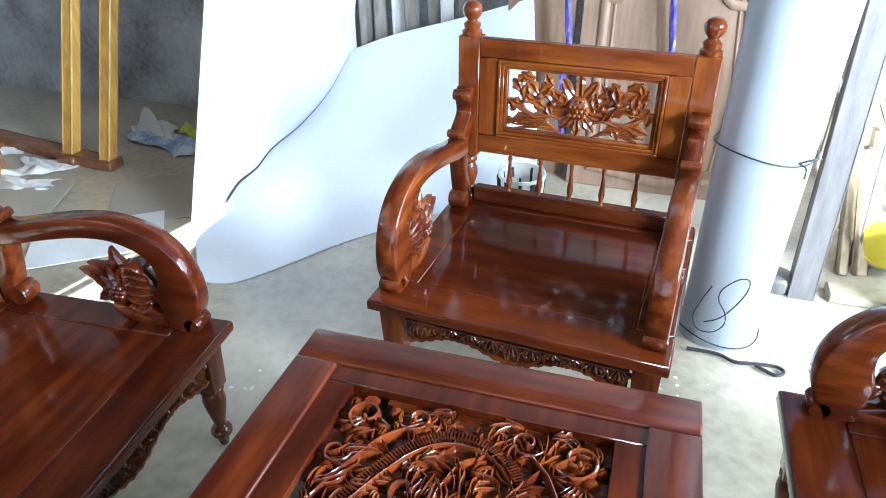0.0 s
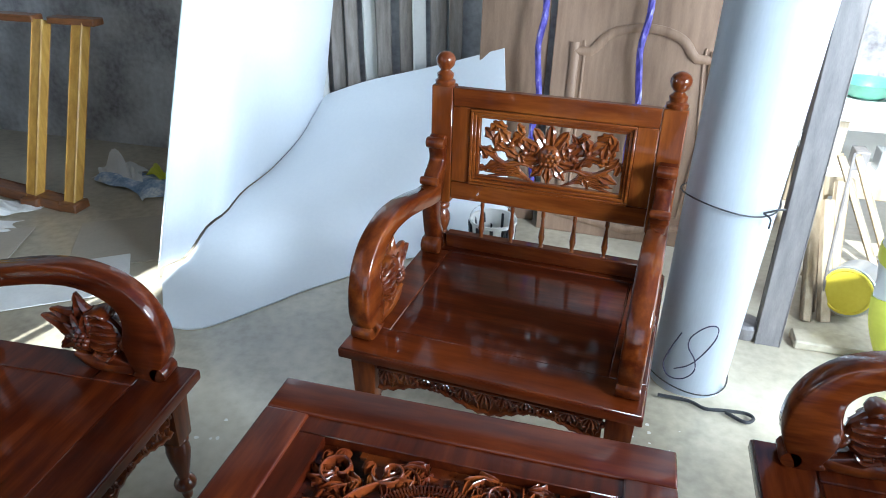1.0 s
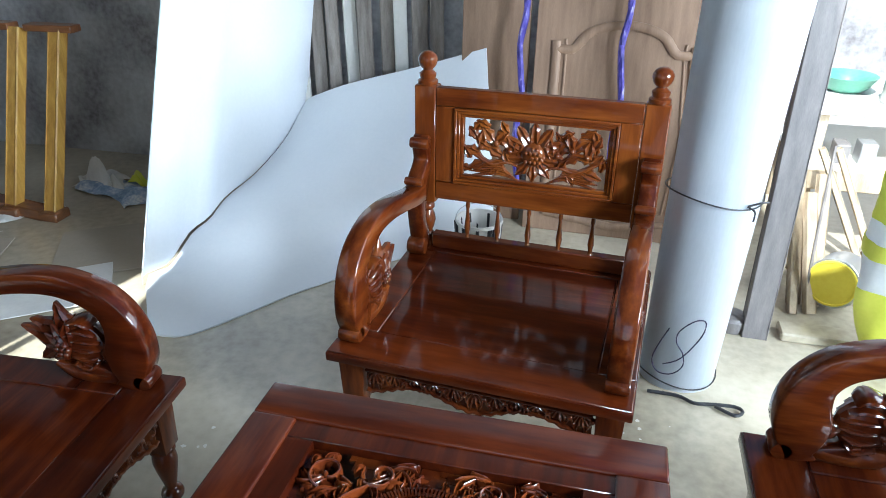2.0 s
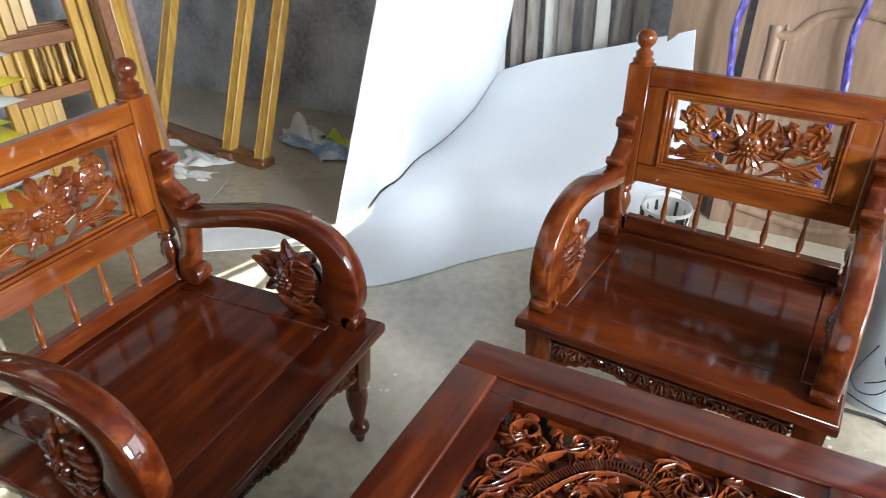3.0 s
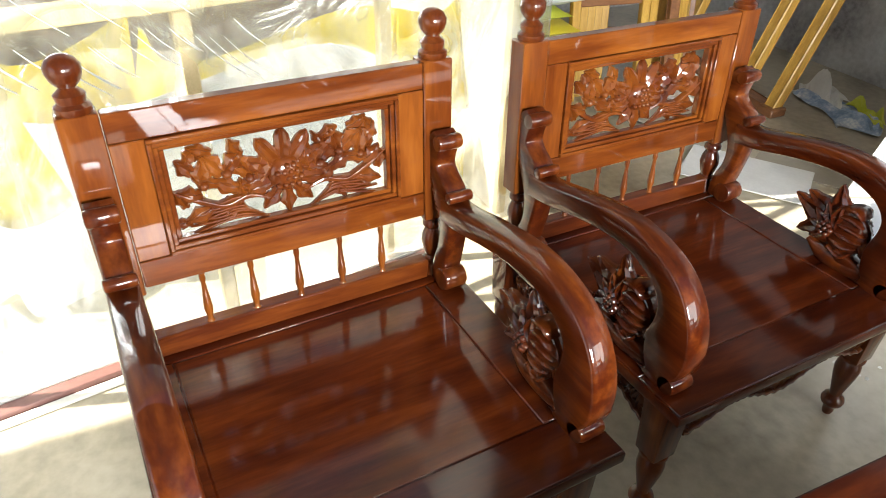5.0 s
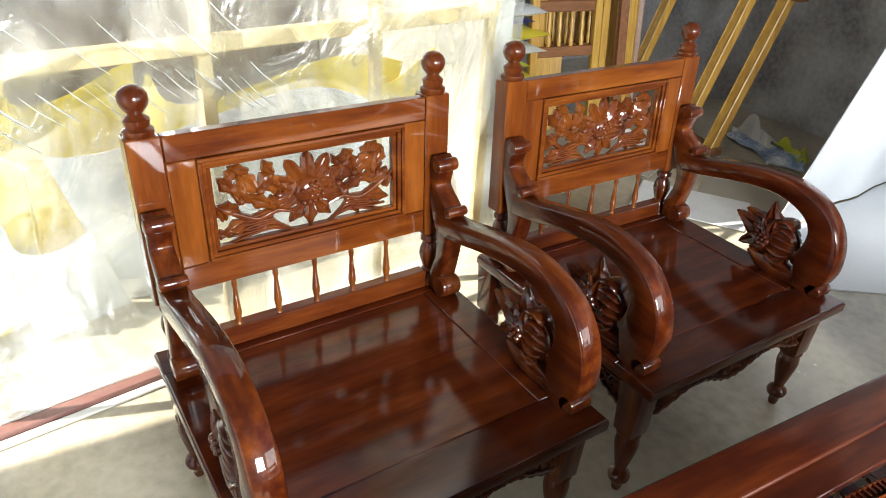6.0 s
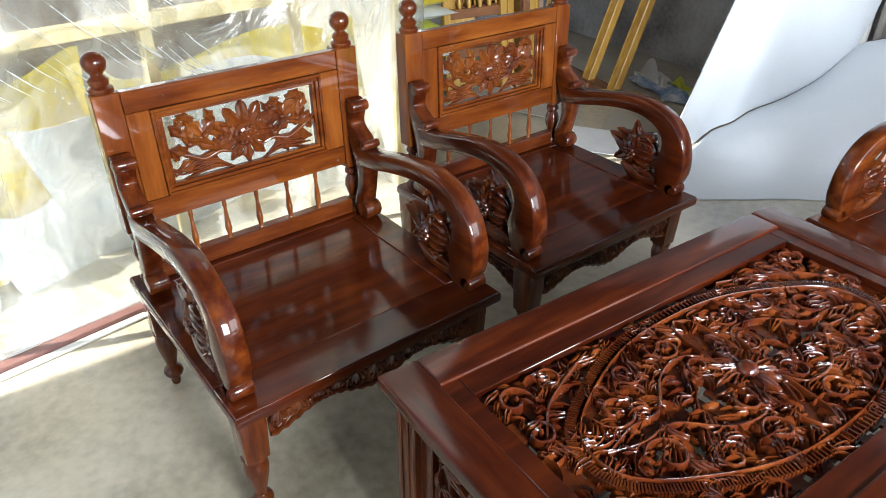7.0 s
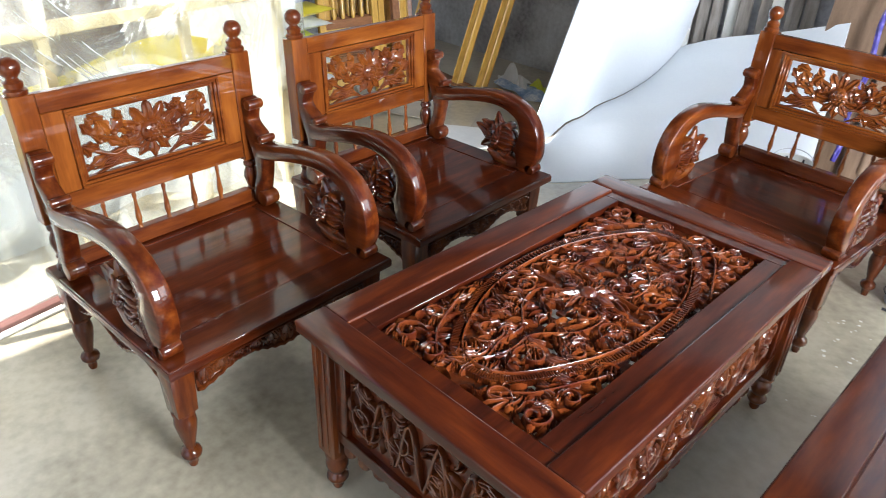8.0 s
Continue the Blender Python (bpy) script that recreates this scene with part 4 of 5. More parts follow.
def foam_roll():
    root = thing("foam_roll", "silvery white rolled sheet tied with dark wire standing on end", "roll")
    r, h = 0.131, 1.80
    bm = bmesh.new()
    n = 72
    rings = []
    for z in (0.0, 0.012, 0.45, 0.9, 1.4, h):
        ring = []
        for k in range(n + 1):
            f = k / n
            a = 2 * math.pi * 2.15 * f + 0.6
            rr = r - 0.028 * (1 - f) - 0.004 * math.sin(3 * a)
            flare = 1 + 0.11 * z
            ring.append(bm.verts.new((flare * rr * math.cos(a), flare * rr * math.sin(a), z)))
        rings.append(ring)
    for a, b in zip(rings, rings[1:]):
        for k in range(n):
            bm.faces.new((a[k], a[k + 1], b[k + 1], b[k]))
    bmesh.ops.solidify(bm, geom=bm.faces[:], thickness=0.004)
    part("sheet", bm, ROLLED, root)
    bm = bmesh.new()
    for z0, nm in ((0.03, "foot_wire"), (0.70, "")):
        tube(bm, [((r + 0.004) * (1 + 0.11 * z0) * math.cos(a), (r + 0.004) * (1 + 0.11 * z0) * math.sin(a), z0 + 0.01 * math.sin(a * 2)) for a in np.linspace(0, 2 * math.pi, 25)], 0.0024, 6, 2)
        if nm:
            part(nm, bm, DARK, root, "dark wire round the foot")
            bm = bmesh.new()
    a = -0.9
    c, s = math.cos(a) * (r + 0.006) * 1.08, math.sin(a) * (r + 0.006) * 1.08
    tube(bm, [(c - 0.01, s, 0.70), (c + 0.01, s - 0.012, 0.69), (c + 0.012, s - 0.012, 0.66)], 0.003, 6)
    tube(bm, [(c - 0.01, s, 0.70), (c + 0.03, s + 0.005, 0.715), (c + 0.05, s + 0.02, 0.712)], 0.003, 6)
    part("wire", bm, DARK, root, "twisted dark binding wire")
    bm = bmesh.new()
    loop = [(225, 868), (204, 925), (194, 970), (214, 994), (252, 986), (274, 958), (268, 926), (248, 898), (250, 868), (278, 836), (303, 834), (307, 862), (290, 900), (262, 942), (226, 968)]
    pts = [((p - 250) * 0.00125, 0.185 - (q - 915) * 0.00145) for p, q in loop]
    pts = [(p[0], p[1]) for p in smooth_path([(*p, 0.0) for p in pts], 5)]
    ring = []
    for u, z in pts:
        aa = -1.80 + u / r
        rf = (r + 0.0045) * (1 + 0.11 * z)
        ring.append((rf * math.cos(aa), rf * math.sin(aa), z))
    tube(bm, ring, 0.0022, 5, 1)
    part("pen_mark", bm, INK, root, "looped pen mark")
    return root


roll = foam_roll()
roll.matrix_basis = pose(0.943, 1.078, 0.0, 0, 1.3, 0)
bm = bmesh.new()
tube(bm, [(0.847, 0.927, 0.012), (0.945, 0.923, 0.012), (0.996, 0.897, 0.012), (1.056, 0.904, 0.012), (1.124, 0.909, 0.012), (1.147, 0.889, 0.012), (1.120, 0.863, 0.012), (1.061, 0.897, 0.012)], 0.006, 6)
part("wire_scrap", bm, DARK, None, "loose end of twisted dark wire on the floor", True, "", "wire")


# ---------------------------------------------------------------- stored timber along the north wall
def plank(name, a, b, w, d, mat, label, category="plank", group="", twist=0.0):
    bm = bmesh.new()
    beam(bm, a, b, w, d, 0.003, twist)
    return tagged(part(name, bm, mat, None, label, False, "", category), "", "", group)


rng = random.Random(21)
for k in range(9):
    x = -1.03 + k * 0.095 + rng.uniform(-0.01, 0.01)
    plank("plank", (x, 2.47 + 0.03 * (k % 2), 0.0), (x - 0.04 + rng.uniform(-.02, .02), 2.575, 1.9 + rng.uniform(-.2, .2)), rng.uniform(0.05, 0.08), 0.024, GREYWOOD if k % 3 else PAINTWHITE, "rough grey sawn plank leaning on the wall", "plank", "planks on the wall")


def panelled_door(name, m, w, h, mat, label):
    root = thing(name, label, "door")
    root.matrix_basis = m
    bm = bmesh.new()
    box(bm, 0, w, 0, 0.035, 0, h, 0.003)
    part("leaf_board", bm, mat, root)
    bm = bmesh.new()
    arch = [(0.10, 0.10), (0.10, h - 0.42), (0.10, h - 0.40), (0.17, h - 0.40), (0.20, h - 0.37)]
    arch += [(w / 2 - (w / 2 - 0.20) * math.cos(a), h - 0.385 + 0.10 * math.sin(a)) for a in np.linspace(0.2, math.pi - 0.2, 9)]
    arch += [(w - 0.20, h - 0.37), (w - 0.17, h - 0.40), (w - 0.10, h - 0.40), (w - 0.10, h - 0.42), (w - 0.10, 0.10), (0.10, 0.10)]
    mm = Matrix((Vector((1, 0, 0)), Vector((0, 0, 1)), Vector((0, -1, 0)))).transposed().to_4x4()
    strand(bm, mm, arch, 0.020, 0.018, 2, 0.0, 1.0)
    inner = [(w / 2 + (x - w / 2) * 0.86, 0.05 + y * 0.955) for x, y in arch]
    strand(bm, mm, inner, 0.006, 0.008, 2, 0.0, 1.0)
    part("moulding", bm, mat, root)
    return root


panelled_door("panelled_door", pose(0.25, 2.12, 0, -6.5, 0, -2), 0.80, 1.275, RAWWOOD, "brown unfinished panelled door with an arched moulding leaning on the wall")
bm = bmesh.new()
box(bm, -0.10, 0.22, 2.20, 2.235, 0.0, 1.7, 0.003, Matrix.Translation((0, 2.2, 0)) @ Matrix.Rotation(radians(-4), 4, "X") @ Matrix.Translation((0, -2.2, 0)))
part("door_board", bm, RAWWOOD, None, "plain brown board leaning on the wall", False, "", "board")
bm = bmesh.new()
box(bm, 0.98, 1.26, 2.24, 2.28, 0.0, 1.8, 0.003)
part("door_board", bm, REDWOOD, None, "dark brown board leaning on the wall", False, "", "board")
for x, top in ((0.205, 1.275), (0.65, 1.295)):
    bm = bmesh.new()
    pts = [(x + 0.012 * math.sin(k * 1.9), 2.085 + 0.115 * k / 9 - (0.02 if k < 9 else 0), 0.15 + (top - 0.15) * k / 9) for k in range(10)]
    tube(bm, pts, 0.015, 6, 4)
    part("strap", bm, PURPLE, None, "purple woven strap hanging over the door", True, "", "strap")


def paint_bucket(m):
    root = thing("paint_bucket", "white paint bucket with black drips on the floor", "bucket")
    root.matrix_basis = m
    bm = bmesh.new()
    lathe(bm, [(0.10, 0), (0.105, 0.01), (0.118, 0.24), (0.124, 0.245), (0.124, 0.262), (0.116, 0.262), (0.112, 0.25), (0.10, 0.03), (0.001, 0.03)], None, 28)
    part("pail", bm, PAINTWHITE, root)
    bm = bmesh.new()
    r2 = random.Random(3)
    for k in range(16):
        a, ln = r2.uniform(0, 6.28), r2.uniform(0.05, 0.17)
        tube(bm, [(0.121 * math.cos(a), 0.121 * math.sin(a), 0.245), (0.116 * math.cos(a), 0.116 * math.sin(a), 0.245 - ln / 2), (0.111 * math.cos(a), 0.111 * math.sin(a), 0.245 - ln)], r2.uniform(0.006, 0.014), 6, 3)
    part("drips", bm, DARK, root, "dried black paint drips")
    bm = bmesh.new()
    tube(bm, [(0.125 * math.cos(a), 0.125 * math.sin(a) * 0.9, 0.25 + 0.05 * math.sin(a)) for a in np.linspace(0, math.pi, 9)], 0.003, 6, 2)
    part("handle", bm, TIN, root)
    return root


paint_bucket(pose(0.11, 1.70, 0.0, 0, 0, 20) @ Matrix.Scale(0.85, 4))


# ---------------------------------------------------------------- opening to the yard beside the roll
plank("door_post", (1.248, 1.385, 0.0), (1.252, 1.53, 2.2), 0.085, 0.06, STEEL, "dull grey-brown upright post beside the opening", "post")
bm = bmesh.new()
lathe(bm, [(0.055, 0), (0.06, 0.01), (0.06, 0.05), (0.05, 0.06)], Matrix.Translation((1.17, 1.42, 0)), 20)
part("pipe_stub", bm, STEEL, None, "short grey pipe stub on the floor by the post", True, "", "pipe")
slab("door_sill", 1.34, 4.15, 1.36, 1.46, 0.0005, 0.035, CONCRETE, "low concrete sill of the opening", 0.006)


def workbench():
    root = thing("workbench", "dusty white-topped timber workbench in the bright yard", "workbench")
    for k in range(3):
        bm = bmesh.new()
        box(bm, 1.47, 3.4, 2.30 + k * 0.24, 2.532 + k * 0.24, 0.62, 0.66, 0.004)
        part("top_board", bm, PAINTWHITE, root)
    bm = bmesh.new()
    box(bm, 1.49, 3.35, 2.26, 2.95, 0.36, 0.40, 0.004)
    part("shelf", bm, PAINTWHITE, root)
    bm = bmesh.new()
    box(bm, 1.48, 3.38, 2.235, 2.258, 0.29, 0.385, 0.004)
    part("rail", bm, SCRAP, root)
    for x in (1.55, 2.4, 3.3):
        for y in (2.36, 2.9):
            bm = bmesh.new()
            box(bm, x - 0.035, x + 0.035, y - 0.035, y + 0.035, 0, 0.359, 0.004)
            box(bm, x - 0.035, x + 0.035, y - 0.035, y + 0.035, 0.4005, 0.619, 0.004)
            part("leg", bm, SCRAP, root)
    return root


workbench()
for k, (x, w, h, mt) in enumerate(((1.64, 0.06, 0.09, STEEL), (1.74, 0.07, 0.10, TIN), (1.88, 0.16, 0.08, PAINTWHITE), (2.06, 0.06, 0.11, REDWOOD), (2.2, 0.12, 0.12, SCRAP))):
    bm = bmesh.new()
    box(bm, x, x + w, 2.30, 2.40, 0.4005, 0.4 + h, 0.008, None, 2)
    part("tool_block", bm, mt, None, "small workshop block lying on the bench shelf", False, "", "block")
bm = bmesh.new()
lathe(bm, [(0.07, 0.0), (0.10, 0.02), (0.13, 0.07), (0.135, 0.075), (0.12, 0.07), (0.09, 0.03), (0.001, 0.02)], Matrix.Translation((1.70, 2.62, 0.661)), 24)
part("green_basin", bm, mottled("green_plastic", [(0.3, (0.10, 0.30, 0.22)), (0.7, (0.18, 0.40, 0.30))], 5, 0.4), None, "green plastic basin on the workbench", True, "", "basin")
for k in range(30):
    x, y = 1.42 + rng.uniform(0, 1.3), 1.72 + rng.uniform(0, 0.5)
    a = rng.uniform(0, 6.28)
    up = rng.uniform(0.05, 0.34) if k % 3 else 0.03
    ln = rng.uniform(0.25, 0.6)
    plank("wood_offcut", (x, y, 0.02), (x + ln * math.cos(a) * 0.5, y + 0.3 * ln * math.sin(a), up + 0.02), rng.uniform(0.025, 0.06), 0.02, SCRAP if k % 4 else PAINTWHITE, "dusty wood offcut heaped in the yard opening", "offcut", "offcuts in the opening", rng.uniform(0, 3))
for a, c, w in (((1.44, 1.66, 0.0), (1.40, 1.86, 0.46), 0.05), ((1.49, 1.60, 0.0), (1.45, 1.84, 0.42), 0.045), ((1.51, 1.66, 0.0), (1.50, 1.90, 0.48), 0.05), ((1.78, 2.02, 0.02), (1.53, 2.12, 0.52), 0.06), ((1.84, 2.04, 0.02), (1.60, 2.14, 0.52), 0.05), ((1.42, 1.58, 0.0), (1.43, 1.95, 0.36), 0.03)):
    plank("wood_offcut", a, c, w, 0.022, SCRAP, "pale sawn stick leaning in the yard opening", "offcut", "offcuts in the opening", 0.3)
bm = bmesh.new()
tube(bm, [(1.47, 1.62, 0.02), (1.475, 1.70, 0.25), (1.50, 1.86, 0.62)], 0.006, 6)
part("rod", bm, STEEL, None, "thin grey metal rod leaning in the opening", True, "", "rod")


def tin_can(m, label, base=YELLOW):
    root = thing("paint_can", label, "can")
    root.matrix_basis = m
    bm = bmesh.new()
    lathe(bm, [(0.098, 0), (0.10, 0.004), (0.10, 0.17), (0.103, 0.174), (0.10, 0.178), (0.092, 0.178)], None, 28)
    part("body", bm, TIN, root)
    bm = bmesh.new()
    lathe(bm, [(0.094, 0.1785), (0.092, 0.184), (0.085, 0.185), (0.083, 0.182), (0.001, 0.182)], None, 28)
    part("lid", bm, base, root, "yellow lid")
    return root


tin_can(pose(1.634, 1.772, 0.103, 80, 0, -30), "tin paint can with a yellow lid lying on its side")
tin_can(pose(1.90, 2.42, 0.661, 0, 0, 0), "tin paint can standing on the workbench", LIME)


def printed_bag(m, w, h, d, label, seed):
    """A stuffed woven sack with printed bands, lying or standing."""
    root = thing("printed_bag", label, "bag")
    root.matrix_basis = m
    r3 = random.Random(seed)

    def skin(z0, z1, grow, mat, nm, lab=""):
        bm = bmesh.new()
        rings = []
        for i in range(9):
            z = z0 + (z1 - z0) * i / 8
            f = z / h
            s = (0.62 + 0.38 * math.sin(math.pi * min(1, max(0, f))) ** 0.45)
            ring = []
            for k in range(32):
                a = 2 * math.pi * k / 32
                c, si = math.cos(a), math.sin(a)
                wob = 1 + 0.05 * math.sin(3 * a + 9 * f + seed) + 0.03 * math.sin(7 * a - 14 * f)
                ring.append(bm.verts.new((w / 2 * s * wob * math.copysign(abs(c) ** 0.6, c) + math.copysign(grow, c), d / 2 * (0.25 + 0.75 * math.sin(math.pi * min(1, max(0, f))) ** 0.5) * wob * math.copysign(abs(si) ** 0.6, si) + math.copysign(grow, si), z)))
            rings.append(ring)
        for a, b in zip(rings, rings[1:]):
            for k in range(32):
                bm.faces.new((a[k], a[(k + 1) % 32], b[(k + 1) % 32], b[k]))
        bm.faces.new(rings[0][::-1])
        bm.faces.new(rings[-1])
        part(nm, bm, mat, root, lab)

    skin(0.0, h, 0.0, BAGWHITE, "sack")
    for z0, z1, mat, lab in ((0.04, 0.36, LIME, "lime printed band"), (0.48, 0.54, LIME, "lime printed band"), (0.62, 0.84, LIME, "lime printed band"), (0.84, 0.97, BAGBLUE, "dark blue printed band")):
        skin(h * z0, h * z1, 0.002, mat, "printed_band", lab)
    return root


printed_bag(pose(1.77, 1.22, 0.0, 0, -6, -25), 0.46, 0.95, 0.24, "full white woven sack printed lime, blue and yellow, standing", 1)


def folded_bag(m, w, l, t, mat, label, seed):
    """A half-filled sack lying flat: a soft pillow with seamed ends."""
    bm = bmesh.new()

    def side(sgn):
        rows = []
        for i in range(13):
            row = []
            for j in range(19):
                u, v = i / 12, j / 18
                z = sgn * t / 2 * (max(0, math.sin(math.pi * u)) ** 0.4) * (max(0, math.sin(math.pi * v)) ** 0.4) * (1 + 0.10 * math.sin(9 * u + seed) * math.sin(11 * v))
                row.append(bm.verts.new((w * (u - 0.5), l * (v - 0.5) * (1 + 0.03 * math.sin(6 * u + seed)), z)))
            rows.append(row)
        for p, q in zip(rows, rows[1:]):
            for j in range(18):
                bm.faces.new((p[j], p[j + 1], q[j + 1], q[j]))
    side(1)
    side(-1)
    bmesh.ops.remove_doubles(bm, verts=bm.verts, dist=0.0005)
    ob = part("sack", bm, mat, None, label, True, "", "sack")
    ob.matrix_basis = m
    return tagged(ob, "", "", "sacks in a stack")


r5 = random.Random(15)
zz = 0.0
for k, mt in enumerate((BAGWHITE, YELLOW, BAGWHITE, BAGBLUE, BAGWHITE, YELLOW, LIME, BAGWHITE, YELLOW, BAGBLUE, BAGWHITE)):
    th = 0.085 if mt is not BAGBLUE else 0.05
    folded_bag(pose(-2.86 + r5.uniform(-.03, .03), 0.38 + r5.uniform(-.05, .05), zz + th / 2, 0, r5.uniform(-2, 2), r5.uniform(-8, 8)), 0.46, 0.62, th, mt,
               {BAGWHITE: "white woven sack lying in a stack", YELLOW: "yellow printed sack lying in a stack", LIME: "lime printed sack lying in a stack", BAGBLUE: "dark blue printed sack lying in a stack"}[mt], k)
    zz += th * 0.93


# ---------------------------------------------------------------- unfinished timber beside the grey wall
def trestle_frame():
    root = thing("bench_frame", "yellow-stained timber frame with red-brown feet leaning on the wall", "frame")
    dy, h = 0.31, 0.89
    for x in (-2.11, -2.35, -2.92):
        bm = bmesh.new()
        beam(bm, (x, 1.64, 0.035), (x + 0.02, 1.64 + dy, h), 0.062, 0.050, 0.006)
        part("upright", bm, PALE, root)
        bm = bmesh.new()
        box(bm, x - 0.055, x + 0.055, 1.585, 1.695, 0.0, 0.05, 0.008)
        part("foot", bm, REDWOOD, root, "red-brown foot")
    for x0, x1 in ((-2.27, -1.99), (-2.99, -2.36)):
        bm = bmesh.new()
        box(bm, x0, x1, 1.64 + dy - 0.03, 1.64 + dy + 0.05, h - 0.005, h + 0.03, 0.005)
        part("top_rail", bm, REDWOOD, root, "red-brown rail")
    bm = bmesh.new()
    beam(bm, (-2.15, 1.63, 0.03), (-3.1, 1.76, 0.05), 0.08, 0.05, 0.005)
    part("bottom_rail", bm, REDWOOD, root, "red-brown rail")
    return root


trestle_frame()


def slatted_back(m, label):
    root = thing("chair_back", label, "chair back", "stacked chair backs")
    root.matrix_basis = m
    for x in (0, 0.42):
        bm = bmesh.new()
        box(bm, x - 0.024, x + 0.024, -0.02, 0.02, 0, 1.25, 0.004)
        part("post", bm, PALE, root)
    for z in (0.25, 0.50, 0.75, 1.0):
        bm = bmesh.new()
        box(bm, 0.0245, 0.3955, -0.012, 0.012, z, z + 0.06, 0.004)
        part("slat", bm, REDWOOD, root)
    for x in (0.10, 0.17, 0.25, 0.32):
        bm = bmesh.new()
        lathe(bm, [(0.012, 0.56), (0.016, 0.59), (0.010, 0.63), (0.014, 0.68), (0.010, 0.72), (0.013, 0.75)], Matrix.Translation((x, 0, 0)), 10)
        part("spindle", bm, PALE, root)
    return root


for k in range(5):
    slatted_back(pose(-2.66 - 0.055 * k, 0.70 + 0.085 * k, 0.0, -7, 0, 84 - 3 * k), "yellow-stained unfinished chair back with slats leaning in a stack")
for k in range(4):
    plank("batten", (-2.50 - 0.04 * k, 1.22 + 0.075 * k, 0.0), (-2.72 - 0.03 * k, 1.26 + 0.08 * k, 1.45), 0.05, 0.035, PALE if k % 3 else REDWOOD, "yellow-stained sawn batten leaning in the stack", "batten", "battens by the wall", 0.4 * k)

# ---------------------------------------------------------------- papers on the floor
def crumpled(name, cx, cy, w, d, h, mat, label, seed, turn=0.0):
    bm = bmesh.new()
    r4 = random.Random(seed)
    ph = [r4.uniform(0, 6.28) for _ in range(6)]

    def fn(u, v):
        x, y = (u - 0.5) * w, (v - 0.5) * d
        e = min(u, v, 1 - u, 1 - v)
        z = 0.006 + h * abs(math.sin(5 * u + ph[0]) * math.sin(4 * v + ph[1]) + 0.5 * math.sin(11 * u + 7 * v + ph[2])) * min(1, 0.3 + 3 * e)
        x += 0.12 * w * math.sin(6 * v + ph[3])
        y += 0.12 * d * math.sin(6 * u + ph[4])
        c, s = math.cos(turn), math.sin(turn)
        return (cx + c * x - s * y, cy + s * x + c * y, z)

    grid_sheet(bm, fn, 16, 16, 0.001)
    return part(name, bm, mat, None, label, False, "", "paper")


crumpled("paper", -2.17, 2.12, 0.30, 0.20, 0.10, PAPER, "crumpled white wrapping paper by the wall", 2)
crumpled("newspaper", -1.97, 2.02, 0.50, 0.24, 0.05, NEWS, "blue printed plastic wrapper crumpled on the floor", 3, -0.4)
crumpled("wrapper", -1.88, 2.12, 0.30, 0.08, 0.07, LIME, "torn yellow-green plastic wrapper", 5, -0.4)
for k, (x, y, w, d, tn) in enumerate(((-2.45, 1.55, 0.30, 0.20, 0.3), (-2.70, 1.38, 0.36, 0.22, -0.2), (-2.42, 1.32, 0.42, 0.16, 0.1), (-2.9, 1.6, 0.3, 0.2, 0.8), (-2.25, 1.72, 0.18, 0.10, 0.5), (-2.6, 1.15, 0.4, 0.25, 0.2))):
    crumpled("paper", x, y, w, d, 0.025, PAPER, "torn white paper littering the floor", 20 + k, tn)
for lift, (cx, cy, w, d, tn) in enumerate(((-1.55, 1.45, 0.62, 0.50, 0.55), (-1.62, 0.98, 0.55, 0.35, 0.62), (-2.35, 1.05, 0.7, 0.4, 0.4))):
    bm = bmesh.new()
    box(bm, -w / 2, w / 2, -d / 2, d / 2, 0.001, 0.006, 0.001, pose(cx, cy, 0.008 * lift, 0, 0, math.degrees(tn)))
    if lift == 1:
        part("paper_sheet", bm, PAPER, None, "flat white paper sheet lying on the floor", False, "", "paper")
    else:
        part("card_sheet", bm, CARD, None, "flat grey cardboard sheet on the floor", False, "", "cardboard")


# ---------------------------------------------------------------- plastic-covered partition
PART_M = pose(-1.430, -1.5, 0, 0, 0, 100.5)  # its x runs north along the partition, its -y faces the seats


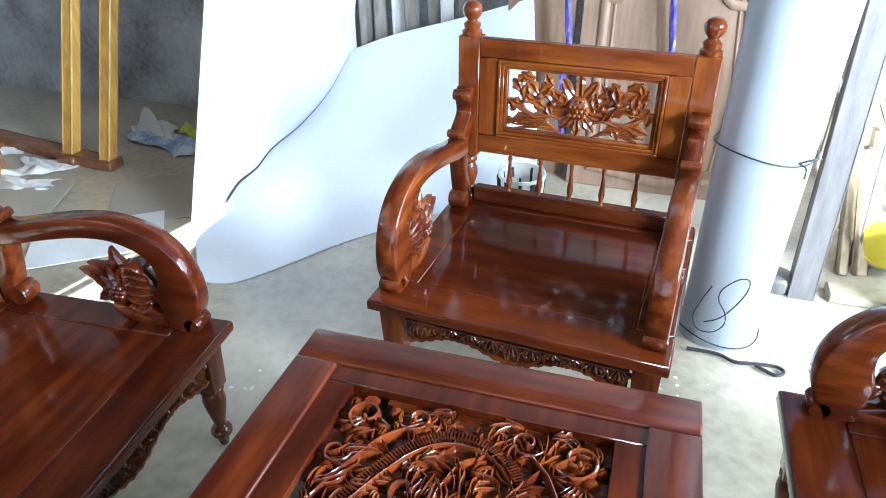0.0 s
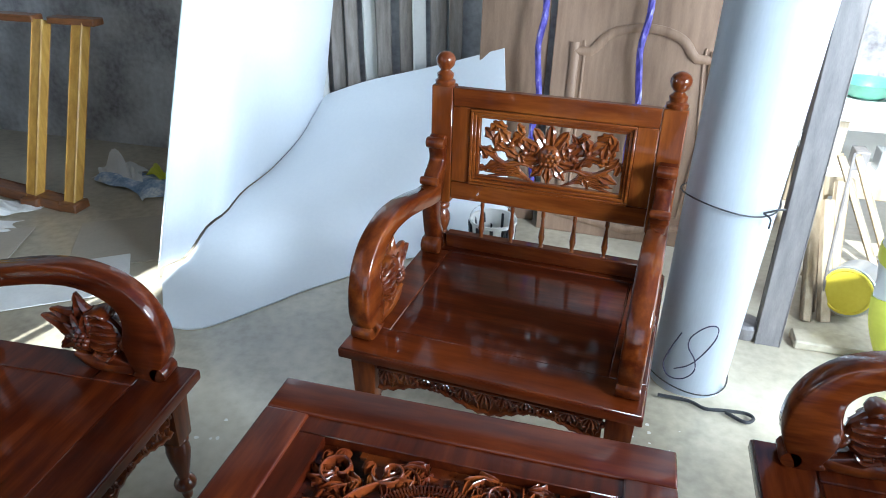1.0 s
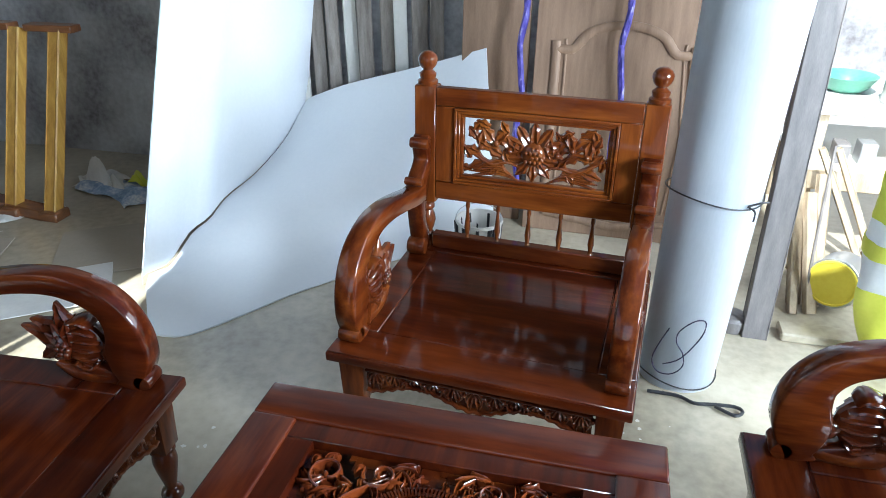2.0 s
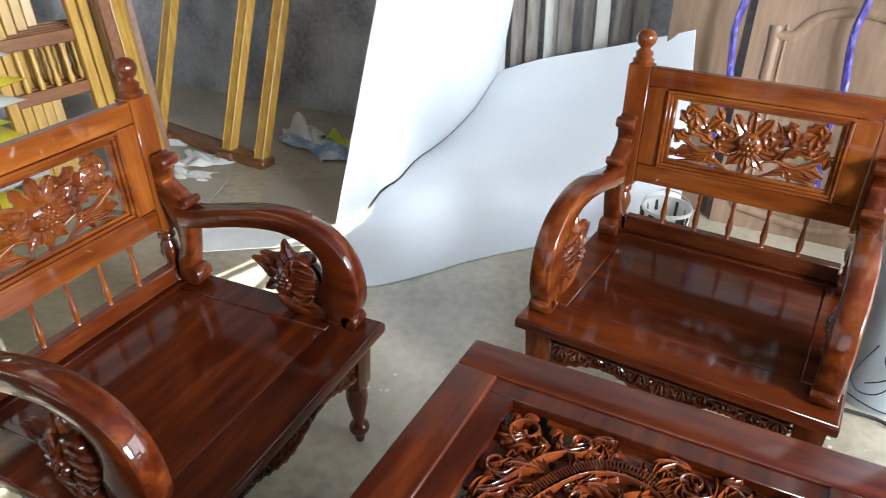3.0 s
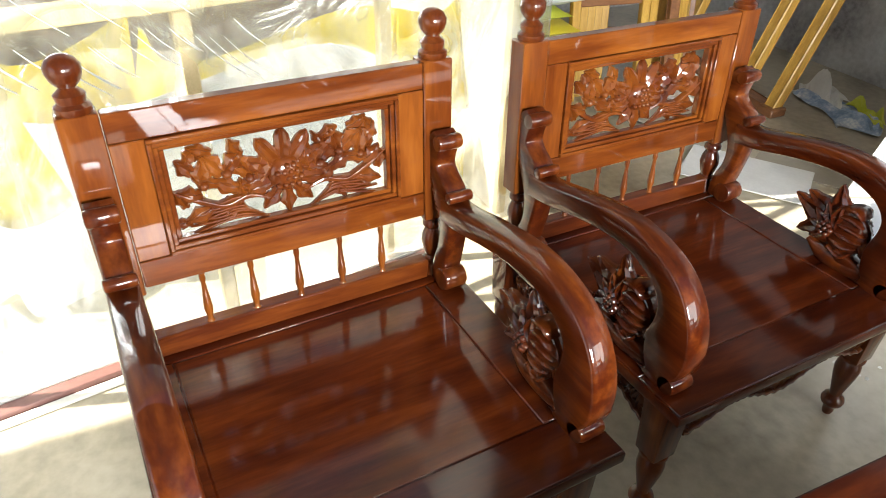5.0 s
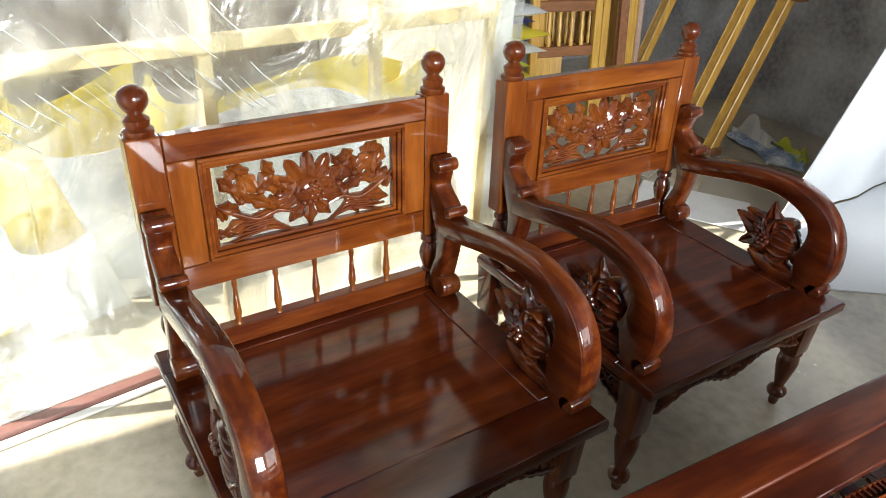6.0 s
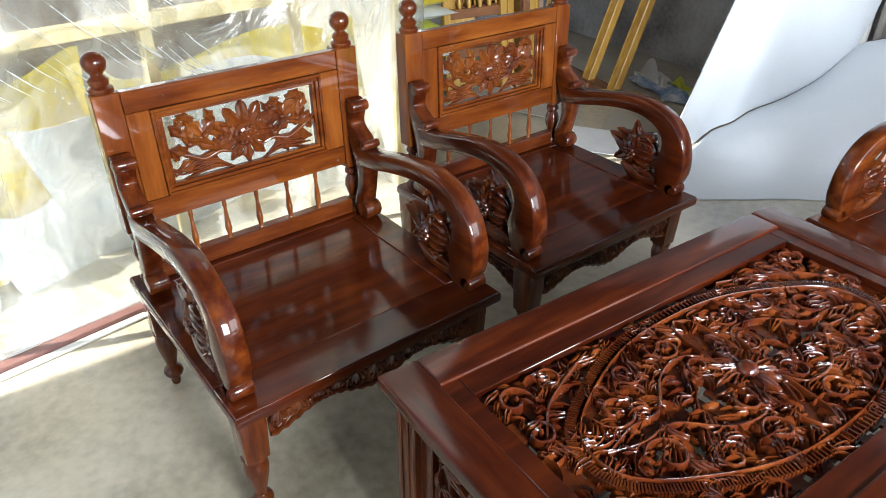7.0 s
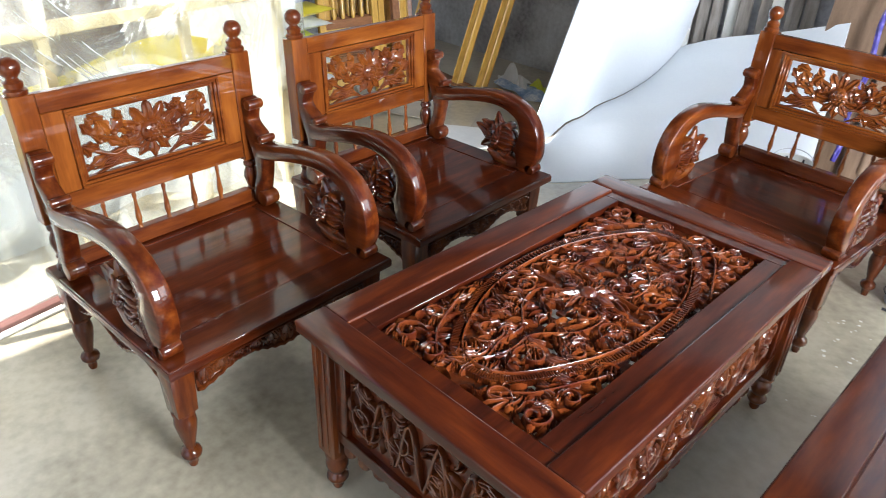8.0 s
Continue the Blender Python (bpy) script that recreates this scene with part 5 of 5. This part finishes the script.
def partition():
    root = thing("plastic_partition", "pale timber frame covered with wrinkled clear plastic film", "partition")
    root.matrix_basis = PART_M
    bm = bmesh.new()
    box(bm, -2.2, 1.28, 0.012, 0.045, 0.985, 1.035, 0.004)
    part("batten", bm, LATH, root)
    bm = bmesh.new()
    box(bm, -2.2, 1.28, 0.012, 0.045, 2.0, 2.05, 0.004)
    part("batten", bm, LATH, root)
    for x in (-2.0, -1.2, -0.55, 0.16, 0.74, 1.25):
        for z0, z1 in ((0.05, 0.984), (1.036, 1.999)):
            bm = bmesh.new()
            box(bm, x - 0.022, x + 0.022, 0.014, 0.044, z0, z1, 0.004)
            part("stud", bm, LATH, root)
    bm = bmesh.new()
    rg = random.Random(8)

    def fn(u, v):
        x, z = -2.25 + 3.62 * u, 0.03 + 2.15 * v
        fold = 0.006 * math.sin(40 * u + 6 * v) + 0.010 * math.sin(9 * u - 11 * v) + 0.006 * math.sin(25 * v + 17 * u)
        fold += 0.020 * max(0, u - 0.92) * 12 * math.sin(60 * u)
        return (x, 0.0 + fold * (0.4 + abs(math.sin(5 * v))), z)

    grid_sheet(bm, fn, 120, 50, 0.0008)
    film = part("film", bm, FILM, root, "wrinkled clear plastic film")
    film.visible_shadow = False
    # pleats pulled tight under the batten, their shine drawn as thin white strands
    mp = Matrix((Vector((1, 0, 0)), Vector((0, 0, 1)), Vector((0, -1, 0)))).transposed().to_4x4()
    mp.translation = Vector((0, -0.020, 0))
    for k in range(44):
        bm = bmesh.new()
        x, z, ln = -0.85 + 0.026 * k + rg.uniform(-0.015, 0.015), (0.968 if k % 4 else 1.14) - rg.uniform(0, 0.05), rg.uniform(0.05, 0.15)
        strand(bm, mp, [(x, z), (x + ln * 0.38, z - ln * 0.45), (x + ln * 0.85, z - ln * 0.88)], rg.uniform(0.0007, 0.0017), 0.010, 4)
        part("pleat", bm, BAGWHITE, film)
    for y0, y1, z0, z1, mat, lab in ((-0.075, -0.045, 0.0, 0.012, PAINTWHITE, "white rail"), (-0.040, 0.004, 0.0, 0.024, MAROON, "maroon rail"), (0.008, 0.05, 0.0, 0.030, PAINTWHITE, "white rail")):
        bm = bmesh.new()
        box(bm, -2.3, 1.0, y0, y1, z0 + 0.0005, z1, 0.003)
        part("floor_rail", bm, mat, root, lab)
    return root


partition()

# what shows through the film
def tarpaulin(cx, cy, cz, w, h, mat, label, seed, turn):
    bm = bmesh.new()
    def fn(u, v):
        x = (u - 0.5) * w * (1 - 0.35 * v * math.sin(3 * u + seed))
        return (cx + x * math.cos(turn) - 0.05 * math.sin(9 * u + seed) * math.sin(turn), cy + x * math.sin(turn) + 0.05 * math.sin(9 * u + seed), cz + h * v + 0.06 * math.sin(7 * u + seed))
    grid_sheet(bm, fn, 16, 10, 0.004)
    return part("tarpaulin", bm, mat, None, label, True, "", "tarpaulin")


tarpaulin(-1.86, -2.02, 0.0, 0.30, 0.74, YELLOW, "yellow plastic sheet standing behind the film", 1, 1.7)
tarpaulin(-1.78, -1.95, 0.0, 0.55, 0.36, BAGWHITE, "white plastic sheet standing behind the film", 5, 1.7)
tarpaulin(-2.30, -1.80, 0.0, 0.60, 0.70, YELLOW, "yellow plastic sheet standing behind the film", 7, 1.6)
tarpaulin(-2.15, -1.10, 0.0, 1.10, 0.70, YELLOW, "yellow plastic sheet standing behind the film", 2, 1.6)
tarpaulin(-2.10, -0.35, 0.0, 0.40, 0.72, YELLOW, "yellow plastic sheet standing behind the film", 3, 1.6)
tarpaulin(-1.95, -0.95, 0.0, 1.30, 0.64, BAGWHITE, "white plastic sheet standing behind the film", 4, 1.6)
tarpaulin(-3.6, -1.6, 0.0, 4.6, 2.3, STEEL, "grey sheeting round the yard behind the film", 6, 1.57)

bm = bmesh.new()
r6 = random.Random(31)
for cx, cy, n in ((0.80, 0.69, 10), (0.86, 0.45, 8), (-0.50, 0.35, 7), (0.90, 0.1, 5)):
    for k in range(n):
        x, y, s = cx + r6.gauss(0, 0.05), cy + r6.gauss(0, 0.05), r6.uniform(0.002, 0.010)
        ring = [bm.verts.new((x + s * r6.uniform(0.6, 1.2) * math.cos(a), y + s * r6.uniform(0.6, 1.2) * math.sin(a), 0.0015)) for a in np.linspace(0, 2 * math.pi, 9)[:-1]]
        bm.faces.new(ring)
part("paint_spots", bm, PAINTWHITE, None, "small dried white paint spots scattered on the concrete floor", False, "stuff", "paint spots")
